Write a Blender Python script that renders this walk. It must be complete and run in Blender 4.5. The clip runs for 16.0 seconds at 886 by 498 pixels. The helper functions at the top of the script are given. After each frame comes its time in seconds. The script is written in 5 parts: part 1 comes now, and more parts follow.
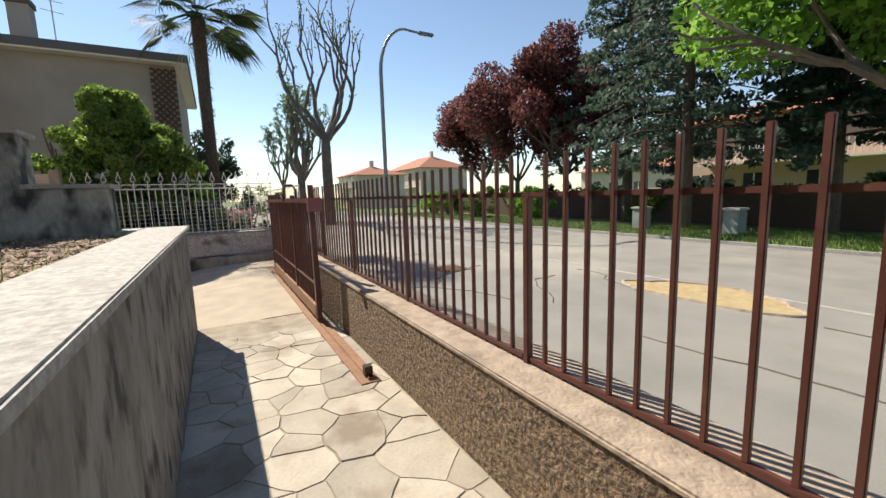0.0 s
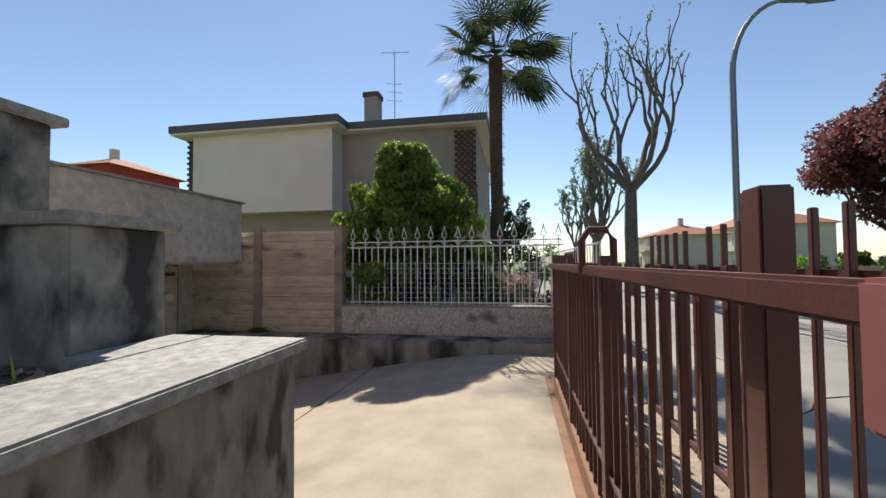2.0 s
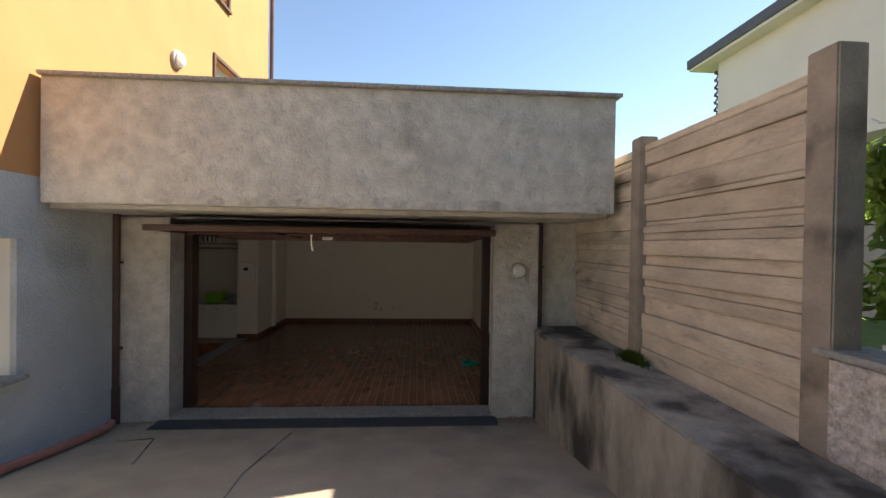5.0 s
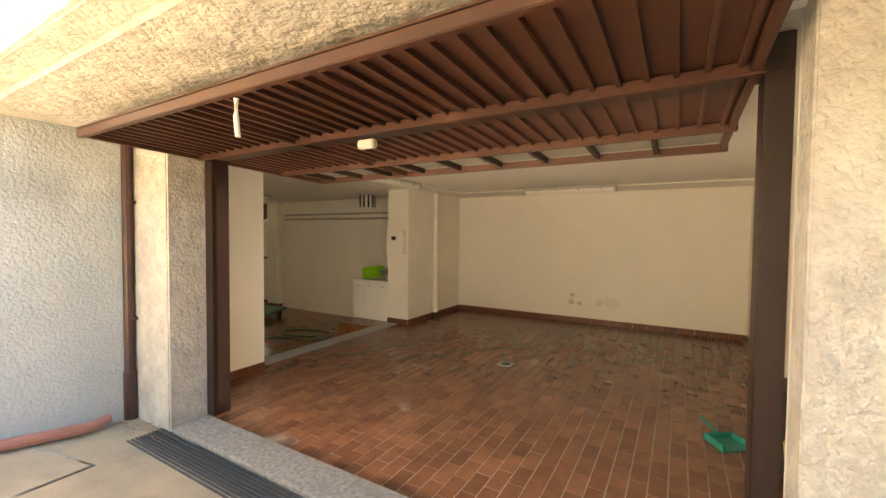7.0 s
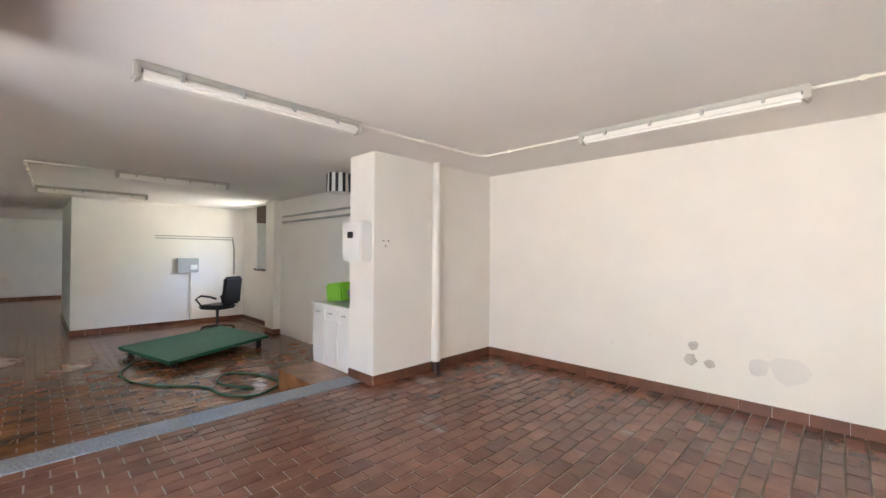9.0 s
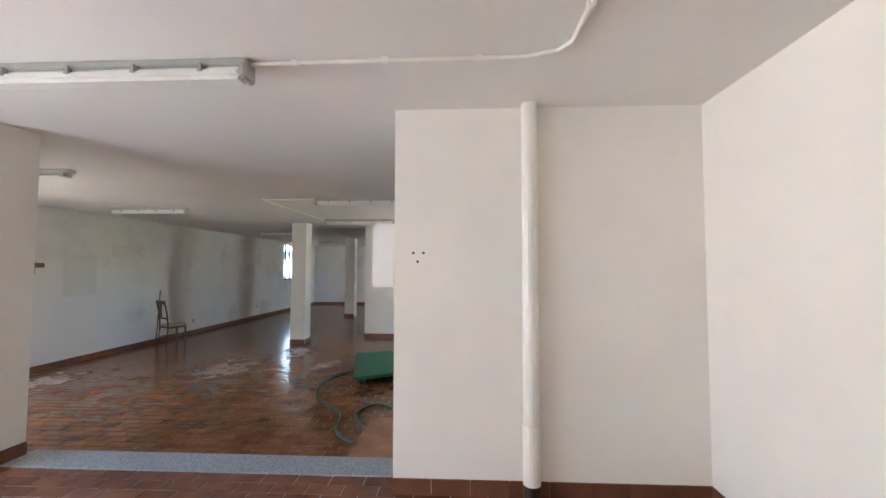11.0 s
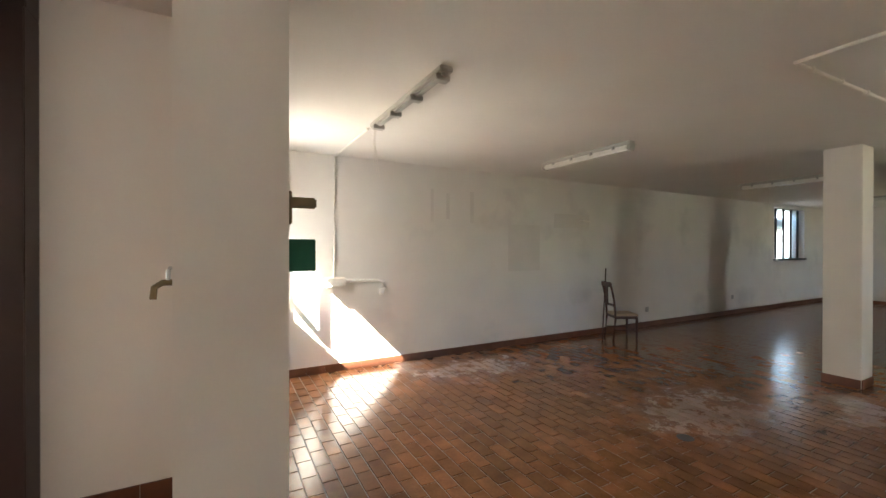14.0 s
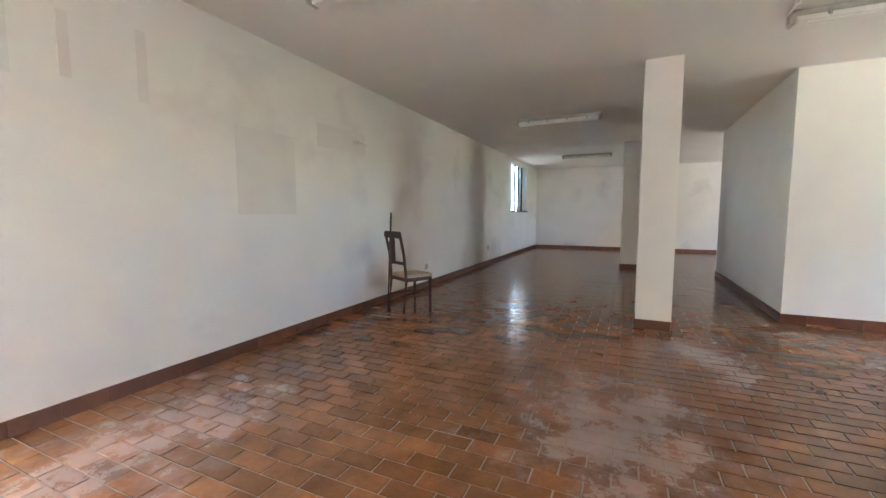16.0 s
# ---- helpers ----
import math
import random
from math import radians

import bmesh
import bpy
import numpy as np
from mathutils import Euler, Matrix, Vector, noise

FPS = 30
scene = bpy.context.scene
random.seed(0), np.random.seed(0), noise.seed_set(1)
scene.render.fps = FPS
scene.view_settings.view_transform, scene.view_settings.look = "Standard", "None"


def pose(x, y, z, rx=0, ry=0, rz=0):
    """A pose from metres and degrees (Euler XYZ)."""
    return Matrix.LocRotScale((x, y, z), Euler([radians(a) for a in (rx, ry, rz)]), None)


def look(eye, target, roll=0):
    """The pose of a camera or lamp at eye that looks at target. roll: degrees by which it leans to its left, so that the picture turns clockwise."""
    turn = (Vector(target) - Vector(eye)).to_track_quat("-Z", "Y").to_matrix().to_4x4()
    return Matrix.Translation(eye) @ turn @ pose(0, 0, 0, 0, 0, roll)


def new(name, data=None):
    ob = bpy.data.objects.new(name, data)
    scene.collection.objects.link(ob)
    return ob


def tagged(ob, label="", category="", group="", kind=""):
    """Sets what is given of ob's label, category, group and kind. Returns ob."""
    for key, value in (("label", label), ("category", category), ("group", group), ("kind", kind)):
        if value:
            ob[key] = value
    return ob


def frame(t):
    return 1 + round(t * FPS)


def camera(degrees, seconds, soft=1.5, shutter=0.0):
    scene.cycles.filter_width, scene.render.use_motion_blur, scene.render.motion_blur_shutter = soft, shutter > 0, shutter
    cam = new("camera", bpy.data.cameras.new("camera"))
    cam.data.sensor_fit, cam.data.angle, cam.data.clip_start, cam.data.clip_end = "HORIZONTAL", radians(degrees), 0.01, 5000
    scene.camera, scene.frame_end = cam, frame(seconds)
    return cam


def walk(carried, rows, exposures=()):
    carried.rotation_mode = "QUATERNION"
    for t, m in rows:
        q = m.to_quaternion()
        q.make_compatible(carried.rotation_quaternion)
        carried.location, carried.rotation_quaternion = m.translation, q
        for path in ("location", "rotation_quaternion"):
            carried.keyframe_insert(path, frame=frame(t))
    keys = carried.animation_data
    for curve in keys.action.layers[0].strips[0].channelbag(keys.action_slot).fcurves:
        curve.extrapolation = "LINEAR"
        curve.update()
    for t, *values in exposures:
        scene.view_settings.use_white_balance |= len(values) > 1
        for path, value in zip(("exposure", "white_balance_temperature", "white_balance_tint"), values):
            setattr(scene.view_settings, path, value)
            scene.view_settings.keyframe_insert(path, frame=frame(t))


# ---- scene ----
cam = camera(95.5, 16.0)
PATH = [
    (0, (-6.803, -6.911, 2.604), (-5.073, -7.876, 2.335), -1.8),
    (0.5, (-5.714, -7.282, 2.596), (-3.897, -8.105, 2.458), -1.3),
    (1, (-4.668, -7.511, 2.616), (-2.710, -7.917, 2.570), -1.2),
    (1.5, (-3.551, -7.529, 2.621), (-1.552, -7.517, 2.667), -0.8),
    (2, (-2.490, -7.473, 2.631), (-0.522, -7.120, 2.698), -0.5),
    (2.5, (-1.443, -7.347, 2.604), (0.417, -6.616, 2.693), -0.5),
    (3, (-0.366, -7.173, 2.529), (1.284, -6.047, 2.639), -0.2),
    (3.5, (0.546, -6.983, 2.499), (1.904, -5.519, 2.62), 0.0),
    (4, (1.507, -6.697, 2.441), (2.48, -4.954, 2.559), 0.4),
    (4.5, (2.453, -6.332, 2.362), (2.99, -4.405, 2.396), 0.6),
    (5, (3.192, -5.917, 2.303), (3.321, -3.921, 2.283), 0.9),
    (7.3, (3.861, -1.749, 1.643), (2.785, -0.064, 1.584), 0.2),
    (7.5, (3.788, -1.402, 1.586), (2.686, 0.266, 1.536), 0.0),
    (8, (3.441, -0.501, 1.467), (2.289, 1.134, 1.429), 0.3),
    (10.5, (2.594, 3.777, 1.488), (0.649, 4.231, 1.589), 0.1),
    (11, (2.145, 4.423, 1.503), (0.15, 4.328, 1.597), 0.1),
    (11.5, (1.599, 4.794, 1.526), (-0.26, 4.063, 1.62), 0.1),
    (12, (1.054, 4.745, 1.524), (-0.427, 3.403, 1.612), 0.3),
    (12.5, (0.511, 4.495, 1.473), (-0.576, 2.818, 1.56), 0.3),
    (13, (0.008, 3.925, 1.426), (-0.926, 2.158, 1.495), 0.1),
    (13.5, (-0.409, 3.183, 1.388), (-1.35, 1.419, 1.432), 0.0),
    (14, (-0.794, 2.45, 1.356), (-1.751, 0.693, 1.348), 0.1),
    (14.5, (-1.222, 1.741, 1.311), (-2.236, 0.018, 1.255), -0.2),
    (15, (-1.694, 1.128, 1.182), (-2.856, -0.495, 1.05), -0.3),
    (15.5, (-2.177, 0.634, 1.036), (-3.597, -0.764, 0.863), -0.2),
    (16, (-2.504, 0.161, 0.96), (-4.314, -0.67, 0.784), 0.0),
]
EXPOSURES = ((0, 0.7, 7000, 10), (1.5, 0.5, 6700, 10), (2.5, 0.5, 6700, 10), (3.5, 0.95, 6800, 10), (5, 1.4, 7100, 10), (7.3, 4.75, 10600, 10), (8, 5.35, 6500, 10), (10.5, 5.7, 5700, 10), (11.5, 5.6, 5600, 10), (12, 5.05, 5600, 10), (12.5, 4.9, 7300, 10), (13, 5.0, 9300, 10), (13.5, 5.25, 7200, 10), (14, 5.4, 6500, 10), (15, 5.3, 5900, 10), (16, 6.35, 5900, 10))
walk(cam, [(t, look(e, g, r)) for t, e, g, r in PATH], EXPOSURES)

# ---- light ----
SUN_WAY = Vector((-0.96, -0.32, -1.0)).normalized()
world = bpy.data.worlds.new("sky_world")
scene.world = world
world.use_nodes = True
sky = world.node_tree.nodes.new("ShaderNodeTexSky")
sky.sky_type = "NISHITA"
sky.sun_disc = False
sky.sun_elevation = math.asin(-SUN_WAY.z)
sky.sun_rotation = math.atan2(-SUN_WAY.x, -SUN_WAY.y)
sky.air_density, sky.dust_density, sky.ozone_density = 1.0, 0.05, 2.0
world.node_tree.links.new(sky.outputs[0], world.node_tree.nodes["Background"].inputs[0])
world.node_tree.nodes["Background"].inputs[1].default_value = 0.10
sun = new("sun", bpy.data.lights.new("sun", "SUN"))
sun.data.energy, sun.data.angle, sun.data.color = 5.0, radians(0.6), (1.0, 0.93, 0.82)
sun.matrix_world = look((30, 15, 40), Vector((30, 15, 40)) + SUN_WAY)
scene.cycles.max_bounces, scene.cycles.diffuse_bounces = 14, 8


# sky light entering by the openings
for lx, ly, lz, w, h, watts, way in ((2.1, -0.12, 1.12, 4.0, 2.1, 2.5, (0, 1, 0)), (-1.02, -2.25, 1.6, 0.8, 1.2, 0.5, (-1, 0.45, -0.3)), (-15.3, -3.02, 1.8, 1.7, 1.3, 0.15, (0, 1, -0.1)),
                                     (-15.3, 5.28, 1.6, 0.9, 0.9, 0.7, (0, -1, -0.1)), (-6.9, 5.28, 1.6, 1.0, 1.0, 0.35, (0, -1, -0.1))):
    lamp_data = bpy.data.lights.new("opening_light", "AREA")
    lamp_data.shape, lamp_data.size, lamp_data.size_y, lamp_data.energy, lamp_data.color = "RECTANGLE", w, h, watts, (1.0, 0.97, 0.93)
    lamp_ob = new("opening_light", lamp_data)
    lamp_ob.matrix_world = look((lx, ly, lz), Vector((lx, ly, lz)) + Vector(way))


# ---- materials ----
def mat(name, c1, c2=None, rough=0.8, scale=6.0, fine=60.0, bump=0.2, metal=0.0, c3=None, c3_scale=1.2, c3_low=0.55,
        island=0.0, obj=0.0, stretch=(1, 1, 1), spec=0.5, dist=0.01):
    m = bpy.data.materials.new(name)
    m.use_nodes = True
    nt = m.node_tree
    N, L = nt.nodes.new, nt.links.new
    b = nt.nodes["Principled BSDF"]
    b.inputs["Roughness"].default_value, b.inputs["Metallic"].default_value = rough, metal
    b.inputs["Specular IOR Level"].default_value = spec
    c2 = c2 or tuple(v * 0.75 for v in c1)
    geo, mp = N("ShaderNodeNewGeometry"), N("ShaderNodeMapping")
    mp.inputs["Scale"].default_value = stretch
    L(geo.outputs["Position"], mp.inputs["Vector"])

    def noise_node(sc, detail=5.0):
        n = N("ShaderNodeTexNoise")
        n.inputs["Scale"].default_value, n.inputs["Detail"].default_value = sc, detail
        L(mp.outputs[0], n.inputs["Vector"])
        return n
    n1, n2 = noise_node(scale), noise_node(fine, 3.0)
    mix = N("ShaderNodeMix")
    mix.data_type = "RGBA"
    mix.inputs["A"].default_value, mix.inputs["B"].default_value = (*c1, 1), (*c2, 1)
    add = N("ShaderNodeMath")
    add.operation = "MULTIPLY_ADD"
    add.inputs[1].default_value = 0.35
    L(n2.outputs[0], add.inputs[0])
    L(n1.outputs[0], add.inputs[2])
    rng = N("ShaderNodeMapRange")
    rng.inputs["From Min"].default_value, rng.inputs["From Max"].default_value = 0.45, 0.9
    L(add.outputs[0], rng.inputs["Value"])
    L(rng.outputs[0], mix.inputs["Factor"])
    out = mix.outputs["Result"]
    if c3:
        n3 = noise_node(c3_scale, 7.0)
        r3 = N("ShaderNodeMapRange")
        r3.inputs["From Min"].default_value, r3.inputs["From Max"].default_value = c3_low, c3_low + 0.14
        L(n3.outputs[0], r3.inputs["Value"])
        mx = N("ShaderNodeMix")
        mx.data_type = "RGBA"
        mx.inputs["B"].default_value = (*c3, 1)
        L(out, mx.inputs["A"])
        L(r3.outputs[0], mx.inputs["Factor"])
        out = mx.outputs["Result"]
    if island or obj:
        rnd = geo.outputs["Random Per Island"]
        if obj:
            rnd = N("ShaderNodeObjectInfo").outputs["Random"]
        hsv = N("ShaderNodeHueSaturation")
        rr = N("ShaderNodeMapRange")
        k = island or obj
        rr.inputs["To Min"].default_value, rr.inputs["To Max"].default_value = 1 - k, 1 + k
        L(rnd, rr.inputs["Value"])
        L(rr.outputs[0], hsv.inputs["Value"])
        L(out, hsv.inputs["Color"])
        out = hsv.outputs[0]
    L(out, b.inputs["Base Color"])
    if bump:
        bp = N("ShaderNodeBump")
        bp.inputs["Strength"].default_value, bp.inputs["Distance"].default_value = bump, dist
        L(add.outputs[0], bp.inputs["Height"])
        L(bp.outputs[0], b.inputs["Normal"])
    return m


def glass(name, tint=(0.9, 0.95, 0.95), rough=0.0):
    m = bpy.data.materials.new(name)
    m.use_nodes = True
    b = m.node_tree.nodes["Principled BSDF"]
    b.inputs["Base Color"].default_value = (*tint, 1)
    b.inputs["Roughness"].default_value, b.inputs["Transmission Weight"].default_value = rough, 1.0
    return m


M_PLASTER_IN = mat("white_wall_paint", (0.80, 0.77, 0.71), (0.76, 0.73, 0.67), 0.85, 2, 90, 0.05, dist=0.004)
M_PLASTER_OLD = mat("worn_white_paint", (0.76, 0.735, 0.69), (0.70, 0.68, 0.64), 0.85, 1.6, 70, 0.08, c3=(0.60, 0.58, 0.55), c3_scale=0.9, c3_low=0.58, dist=0.004)
M_CEIL = mat("ceiling_paint", (0.76, 0.74, 0.70), (0.71, 0.69, 0.65), 0.9, 1.0, 40, 0.04, dist=0.004)
M_TILE = mat("terracotta_tile", (0.275, 0.118, 0.046), (0.15, 0.062, 0.026), 0.2, 5, 50, 0.10, c3=(0.48, 0.42, 0.38), c3_scale=0.9, c3_low=0.66, island=0.22, dist=0.003)
M_TILE_PART = mat("terracotta_tile_piece", (0.275, 0.118, 0.046), (0.15, 0.062, 0.026), 0.2, 5, 50, 0.10, c3=(0.48, 0.42, 0.38), c3_scale=0.9, c3_low=0.66, obj=0.22, dist=0.003)
M_TILE_RED = mat("red_tile", (0.205, 0.088, 0.052), (0.125, 0.052, 0.033), 0.24, 6, 50, 0.10, c3=(0.38, 0.29, 0.25), c3_scale=1.5, c3_low=0.62, island=0.25, dist=0.003)
M_TILE_RED_PART = mat("red_tile_piece", (0.205, 0.088, 0.052), (0.125, 0.052, 0.033), 0.24, 6, 50, 0.10, c3=(0.38, 0.29, 0.25), c3_scale=1.5, c3_low=0.62, obj=0.25, dist=0.003)


def dusty(m, spots, tone, amount):
    """White plaster dust trodden over the tiles in loose drifts (x, y, rx, ry)."""
    nt = m.node_tree
    N, L = nt.nodes.new, nt.links.new
    b = nt.nodes["Principled BSDF"]
    geo = N("ShaderNodeNewGeometry")
    n = N("ShaderNodeTexNoise")
    n.inputs["Scale"].default_value, n.inputs["Detail"].default_value, n.inputs["Roughness"].default_value = 3.2, 10.0, 0.74
    L(geo.outputs["Position"], n.inputs["Vector"])
    total = None
    for x, y, rx, ry in spots:
        mp = N("ShaderNodeMapping")
        mp.vector_type = "POINT"
        mp.inputs["Scale"].default_value = (1 / rx, 1 / ry, 0)
        mp.inputs["Location"].default_value = (-x / rx, -y / ry, 0)
        ln = N("ShaderNodeVectorMath")
        ln.operation = "LENGTH"
        rg = N("ShaderNodeMapRange")
        rg.inputs["From Min"].default_value, rg.inputs["From Max"].default_value = 1.0, 0.2
        L(geo.outputs["Position"], mp.inputs["Vector"])
        L(mp.outputs[0], ln.inputs[0])
        L(ln.outputs["Value"], rg.inputs["Value"])
        if total is None:
            total = rg.outputs[0]
        else:
            mxm = N("ShaderNodeMath")
            mxm.operation = "MAXIMUM"
            L(total, mxm.inputs[0])
            L(rg.outputs[0], mxm.inputs[1])
            total = mxm.outputs[0]
    near = N("ShaderNodeMath")
    near.operation = "MULTIPLY_ADD"
    near.inputs[1].default_value = 0.32
    L(total, near.inputs[0])
    L(n.outputs[0], near.inputs[2])
    cut = N("ShaderNodeMapRange")
    cut.inputs["From Min"].default_value, cut.inputs["From Max"].default_value, cut.inputs["To Max"].default_value = 0.62, 0.96, amount
    L(near.outputs[0], cut.inputs["Value"])
    mix = N("ShaderNodeMix")
    mix.data_type = "RGBA"
    mix.inputs["B"].default_value = (*tone, 1)
    L(b.inputs["Base Color"].links[0].from_socket, mix.inputs["A"])
    L(cut.outputs[0], mix.inputs["Factor"])
    L(mix.outputs["Result"], b.inputs["Base Color"])
    rough = N("ShaderNodeMapRange")
    rough.inputs["To Min"].default_value, rough.inputs["To Max"].default_value = b.inputs["Roughness"].default_value, 0.6
    L(cut.outputs[0], rough.inputs["Value"])
    L(rough.outputs[0], b.inputs["Roughness"])


for m_ in (M_TILE, M_TILE_PART):
    dusty(m_, ((-5.1, 0.1, 1.5, 1.1), (-3.9, -2.3, 1.7, 0.8), (-6.6, 0.9, 1.2, 0.6)), (0.50, 0.45, 0.42), 0.42)
M_STAIN = mat("grey_stain", (0.69, 0.665, 0.62), (0.64, 0.615, 0.575), 0.9, 3, 60, 0.05)
M_GROUT = mat("grout", (0.33, 0.25, 0.19), None, 0.9, 8, 80, 0.2)
M_SKIRT = mat("skirting_tile", (0.17, 0.065, 0.032), (0.11, 0.042, 0.024), 0.4, 6, 40, 0.05, island=0.15)
M_GRANITE = mat("granite", (0.36, 0.38, 0.40), (0.14, 0.15, 0.17), 0.6, 60, 180, 0.05)
M_STUCCO = mat("grey_stucco", (0.66, 0.62, 0.56), (0.46, 0.43, 0.385), 0.95, 7, 34, 1.0, c3=(0.29, 0.265, 0.24), c3_scale=1.1, c3_low=0.60, dist=0.045)
M_FLAKE = mat("flaked_render", (0.66, 0.61, 0.54), (0.42, 0.39, 0.35), 0.95, 9, 40, 1.0, c3=(0.34, 0.32, 0.29), c3_scale=5, c3_low=0.52, dist=0.03)
M_STUCCO_BLUE = mat("blue_grey_stucco", (0.53, 0.565, 0.57), (0.42, 0.455, 0.47), 0.95, 2, 38, 1.0, c3=(0.33, 0.355, 0.36), c3_scale=0.9, c3_low=0.58, dist=0.045)
M_ORANGE = mat("orange_render", (0.47, 0.245, 0.10), (0.42, 0.215, 0.085), 0.9, 1.4, 60, 0.35, dist=0.01)
M_CONC = mat("weathered_concrete", (0.40, 0.385, 0.355), (0.17, 0.162, 0.15), 0.95, 5, 22, 1.0, c3=(0.045, 0.043, 0.042), c3_scale=4.2, c3_low=0.455, stretch=(1, 1, 0.6), dist=0.025)
M_CONC_WALL = mat("planter_concrete", (0.34, 0.32, 0.29), (0.18, 0.168, 0.152), 0.95, 6, 26, 1.0, c3=(0.07, 0.066, 0.062), c3_scale=9.0, c3_low=0.505, stretch=(1, 1, 0.42), dist=0.03)
M_CAP = mat("stone_coping", (0.44, 0.43, 0.41), (0.21, 0.205, 0.195), 0.8, 30, 150, 0.4, c3=(0.26, 0.25, 0.235), c3_scale=3.0, c3_low=0.56, dist=0.006)
M_DRIVE = mat("driveway_concrete", (0.45, 0.385, 0.30), (0.33, 0.285, 0.225), 0.95, 2.2, 45, 0.7, c3=(0.22, 0.20, 0.175), c3_scale=0.7, c3_low=0.59, dist=0.01)
M_ROAD = mat("asphalt", (0.27, 0.26, 0.24), (0.20, 0.195, 0.182), 0.95, 1.2, 90, 0.5, c3=(0.33, 0.31, 0.275), c3_scale=0.25, c3_low=0.52, dist=0.006)
M_FLAG = mat("flagstone", (0.46, 0.415, 0.345), (0.32, 0.285, 0.24), 0.85, 3.2, 40, 0.8, obj=0.2, c3=(0.26, 0.215, 0.165), c3_scale=2.4, c3_low=0.53, dist=0.014)
M_JOINT = mat("mortar_joint", (0.40, 0.345, 0.27), (0.20, 0.17, 0.13), 0.95, 4, 70, 0.8)
M_AGG = mat("washed_aggregate", (0.33, 0.23, 0.15), (0.05, 0.035, 0.026), 0.85, 30, 90, 1.0, c3=(0.46, 0.36, 0.26), c3_scale=34, c3_low=0.6, dist=0.03)
M_WALLTOP = mat("wall_top_mortar", (0.42, 0.34, 0.265), (0.27, 0.215, 0.17), 0.95, 9, 50, 1.0, c3=(0.22, 0.18, 0.145), c3_scale=3.5, c3_low=0.58, dist=0.02)
M_IRON = mat("red_brown_paint", (0.125, 0.043, 0.032), (0.088, 0.031, 0.024), 0.45, 5, 60, 0.2, c3=(0.17, 0.075, 0.045), c3_scale=3, c3_low=0.6)
M_IRON_PALE = mat("faded_red_paint", (0.30, 0.105, 0.10), (0.27, 0.09, 0.09), 0.6, 5, 60, 0.1)
M_RUST = mat("rusty_rail", (0.30, 0.16, 0.09), (0.20, 0.10, 0.06), 0.8, 8, 60, 0.3)
M_WHITE_IRON = mat("white_iron", (0.74, 0.73, 0.71), (0.62, 0.60, 0.57), 0.5, 8, 60, 0.1)
M_WIRE = mat("galvanised_wire", (0.66, 0.66, 0.64), None, 0.5, 8, 60, 0)
M_WSTUCCO = mat("white_rough_render", (0.82, 0.755, 0.725), (0.38, 0.335, 0.31), 0.95, 24, 60, 1.0, c3=(0.15, 0.13, 0.12), c3_scale=2.2, c3_low=0.57, dist=0.04)
M_PANEL = mat("precast_concrete_slat", (0.67, 0.57, 0.455), (0.46, 0.385, 0.305), 0.95, 5, 36, 1.0, c3=(0.29, 0.235, 0.185), c3_scale=3.0, c3_low=0.58, obj=0.13, stretch=(1, 0.6, 1.6), dist=0.025)
M_POST = mat("precast_post", (0.38, 0.32, 0.265), (0.25, 0.21, 0.175), 0.95, 5, 50, 0.9, c3=(0.16, 0.135, 0.115), c3_scale=3, c3_low=0.58, dist=0.015)
M_LEDGE = mat("dirty_concrete", (0.40, 0.37, 0.325), (0.22, 0.205, 0.182), 0.95, 5, 36, 1.0, c3=(0.06, 0.056, 0.05), c3_scale=1.8, c3_low=0.46, stretch=(1, 1, 0.4), dist=0.02)
M_GRAVEL = mat("mulch", (0.34, 0.25, 0.17), (0.12, 0.085, 0.06), 1.0, 30, 90, 1.0, dist=0.04)
M_CHIP = mat("wood_chip", (0.44, 0.34, 0.26), (0.25, 0.18, 0.13), 0.95, 20, 80, 0.1, island=0.4)
M_BROWN = mat("brown_painted_steel", (0.095, 0.038, 0.024), (0.07, 0.028, 0.019), 0.45, 4, 60, 0.08, c3=(0.16, 0.075, 0.045), c3_scale=2, c3_low=0.62)
M_DARKBROWN = mat("dark_brown_steel", (0.035, 0.017, 0.013), None, 0.45, 4, 60, 0.05)
M_SLATW = mat("grey_ribbed_sheet", (0.27, 0.26, 0.225), (0.20, 0.195, 0.17), 0.5, 5, 60, 0.1)
M_PIPE_W = mat("white_plastic", (0.80, 0.77, 0.70), (0.75, 0.72, 0.66), 0.4, 4, 50, 0.02)
M_PIPE_B = mat("brown_drainpipe", (0.085, 0.04, 0.033), (0.06, 0.03, 0.026), 0.4, 4, 50, 0.05)
M_GREY_PL = mat("grey_plastic", (0.42, 0.42, 0.40), None, 0.5, 4, 50, 0.02)
M_DIFF = mat("lamp_diffuser", (0.78, 0.77, 0.72), (0.70, 0.69, 0.64), 0.3, 6, 50, 0.02)
M_LAMPBODY = mat("lamp_body", (0.46, 0.45, 0.41), (0.38, 0.37, 0.33), 0.5, 6, 50, 0.05)
M_WOOD = mat("dark_stained_wood", (0.075, 0.030, 0.018), (0.045, 0.018, 0.012), 0.4, 4, 60, 0.1, stretch=(6, 6, 1))
M_SEAT = mat("pale_seat", (0.50, 0.38, 0.27), (0.40, 0.29, 0.2), 0.8, 10, 60, 0.2)
M_GREEN = mat("green_board", (0.012, 0.135, 0.062), (0.009, 0.10, 0.05), 0.6, 2, 40, 0.1)
M_HOSE = mat("green_hose", (0.02, 0.12, 0.06), None, 0.45, 8, 40, 0)
M_BLACK = mat("black_plastic", (0.018, 0.018, 0.02), None, 0.5, 6, 60, 0.05)
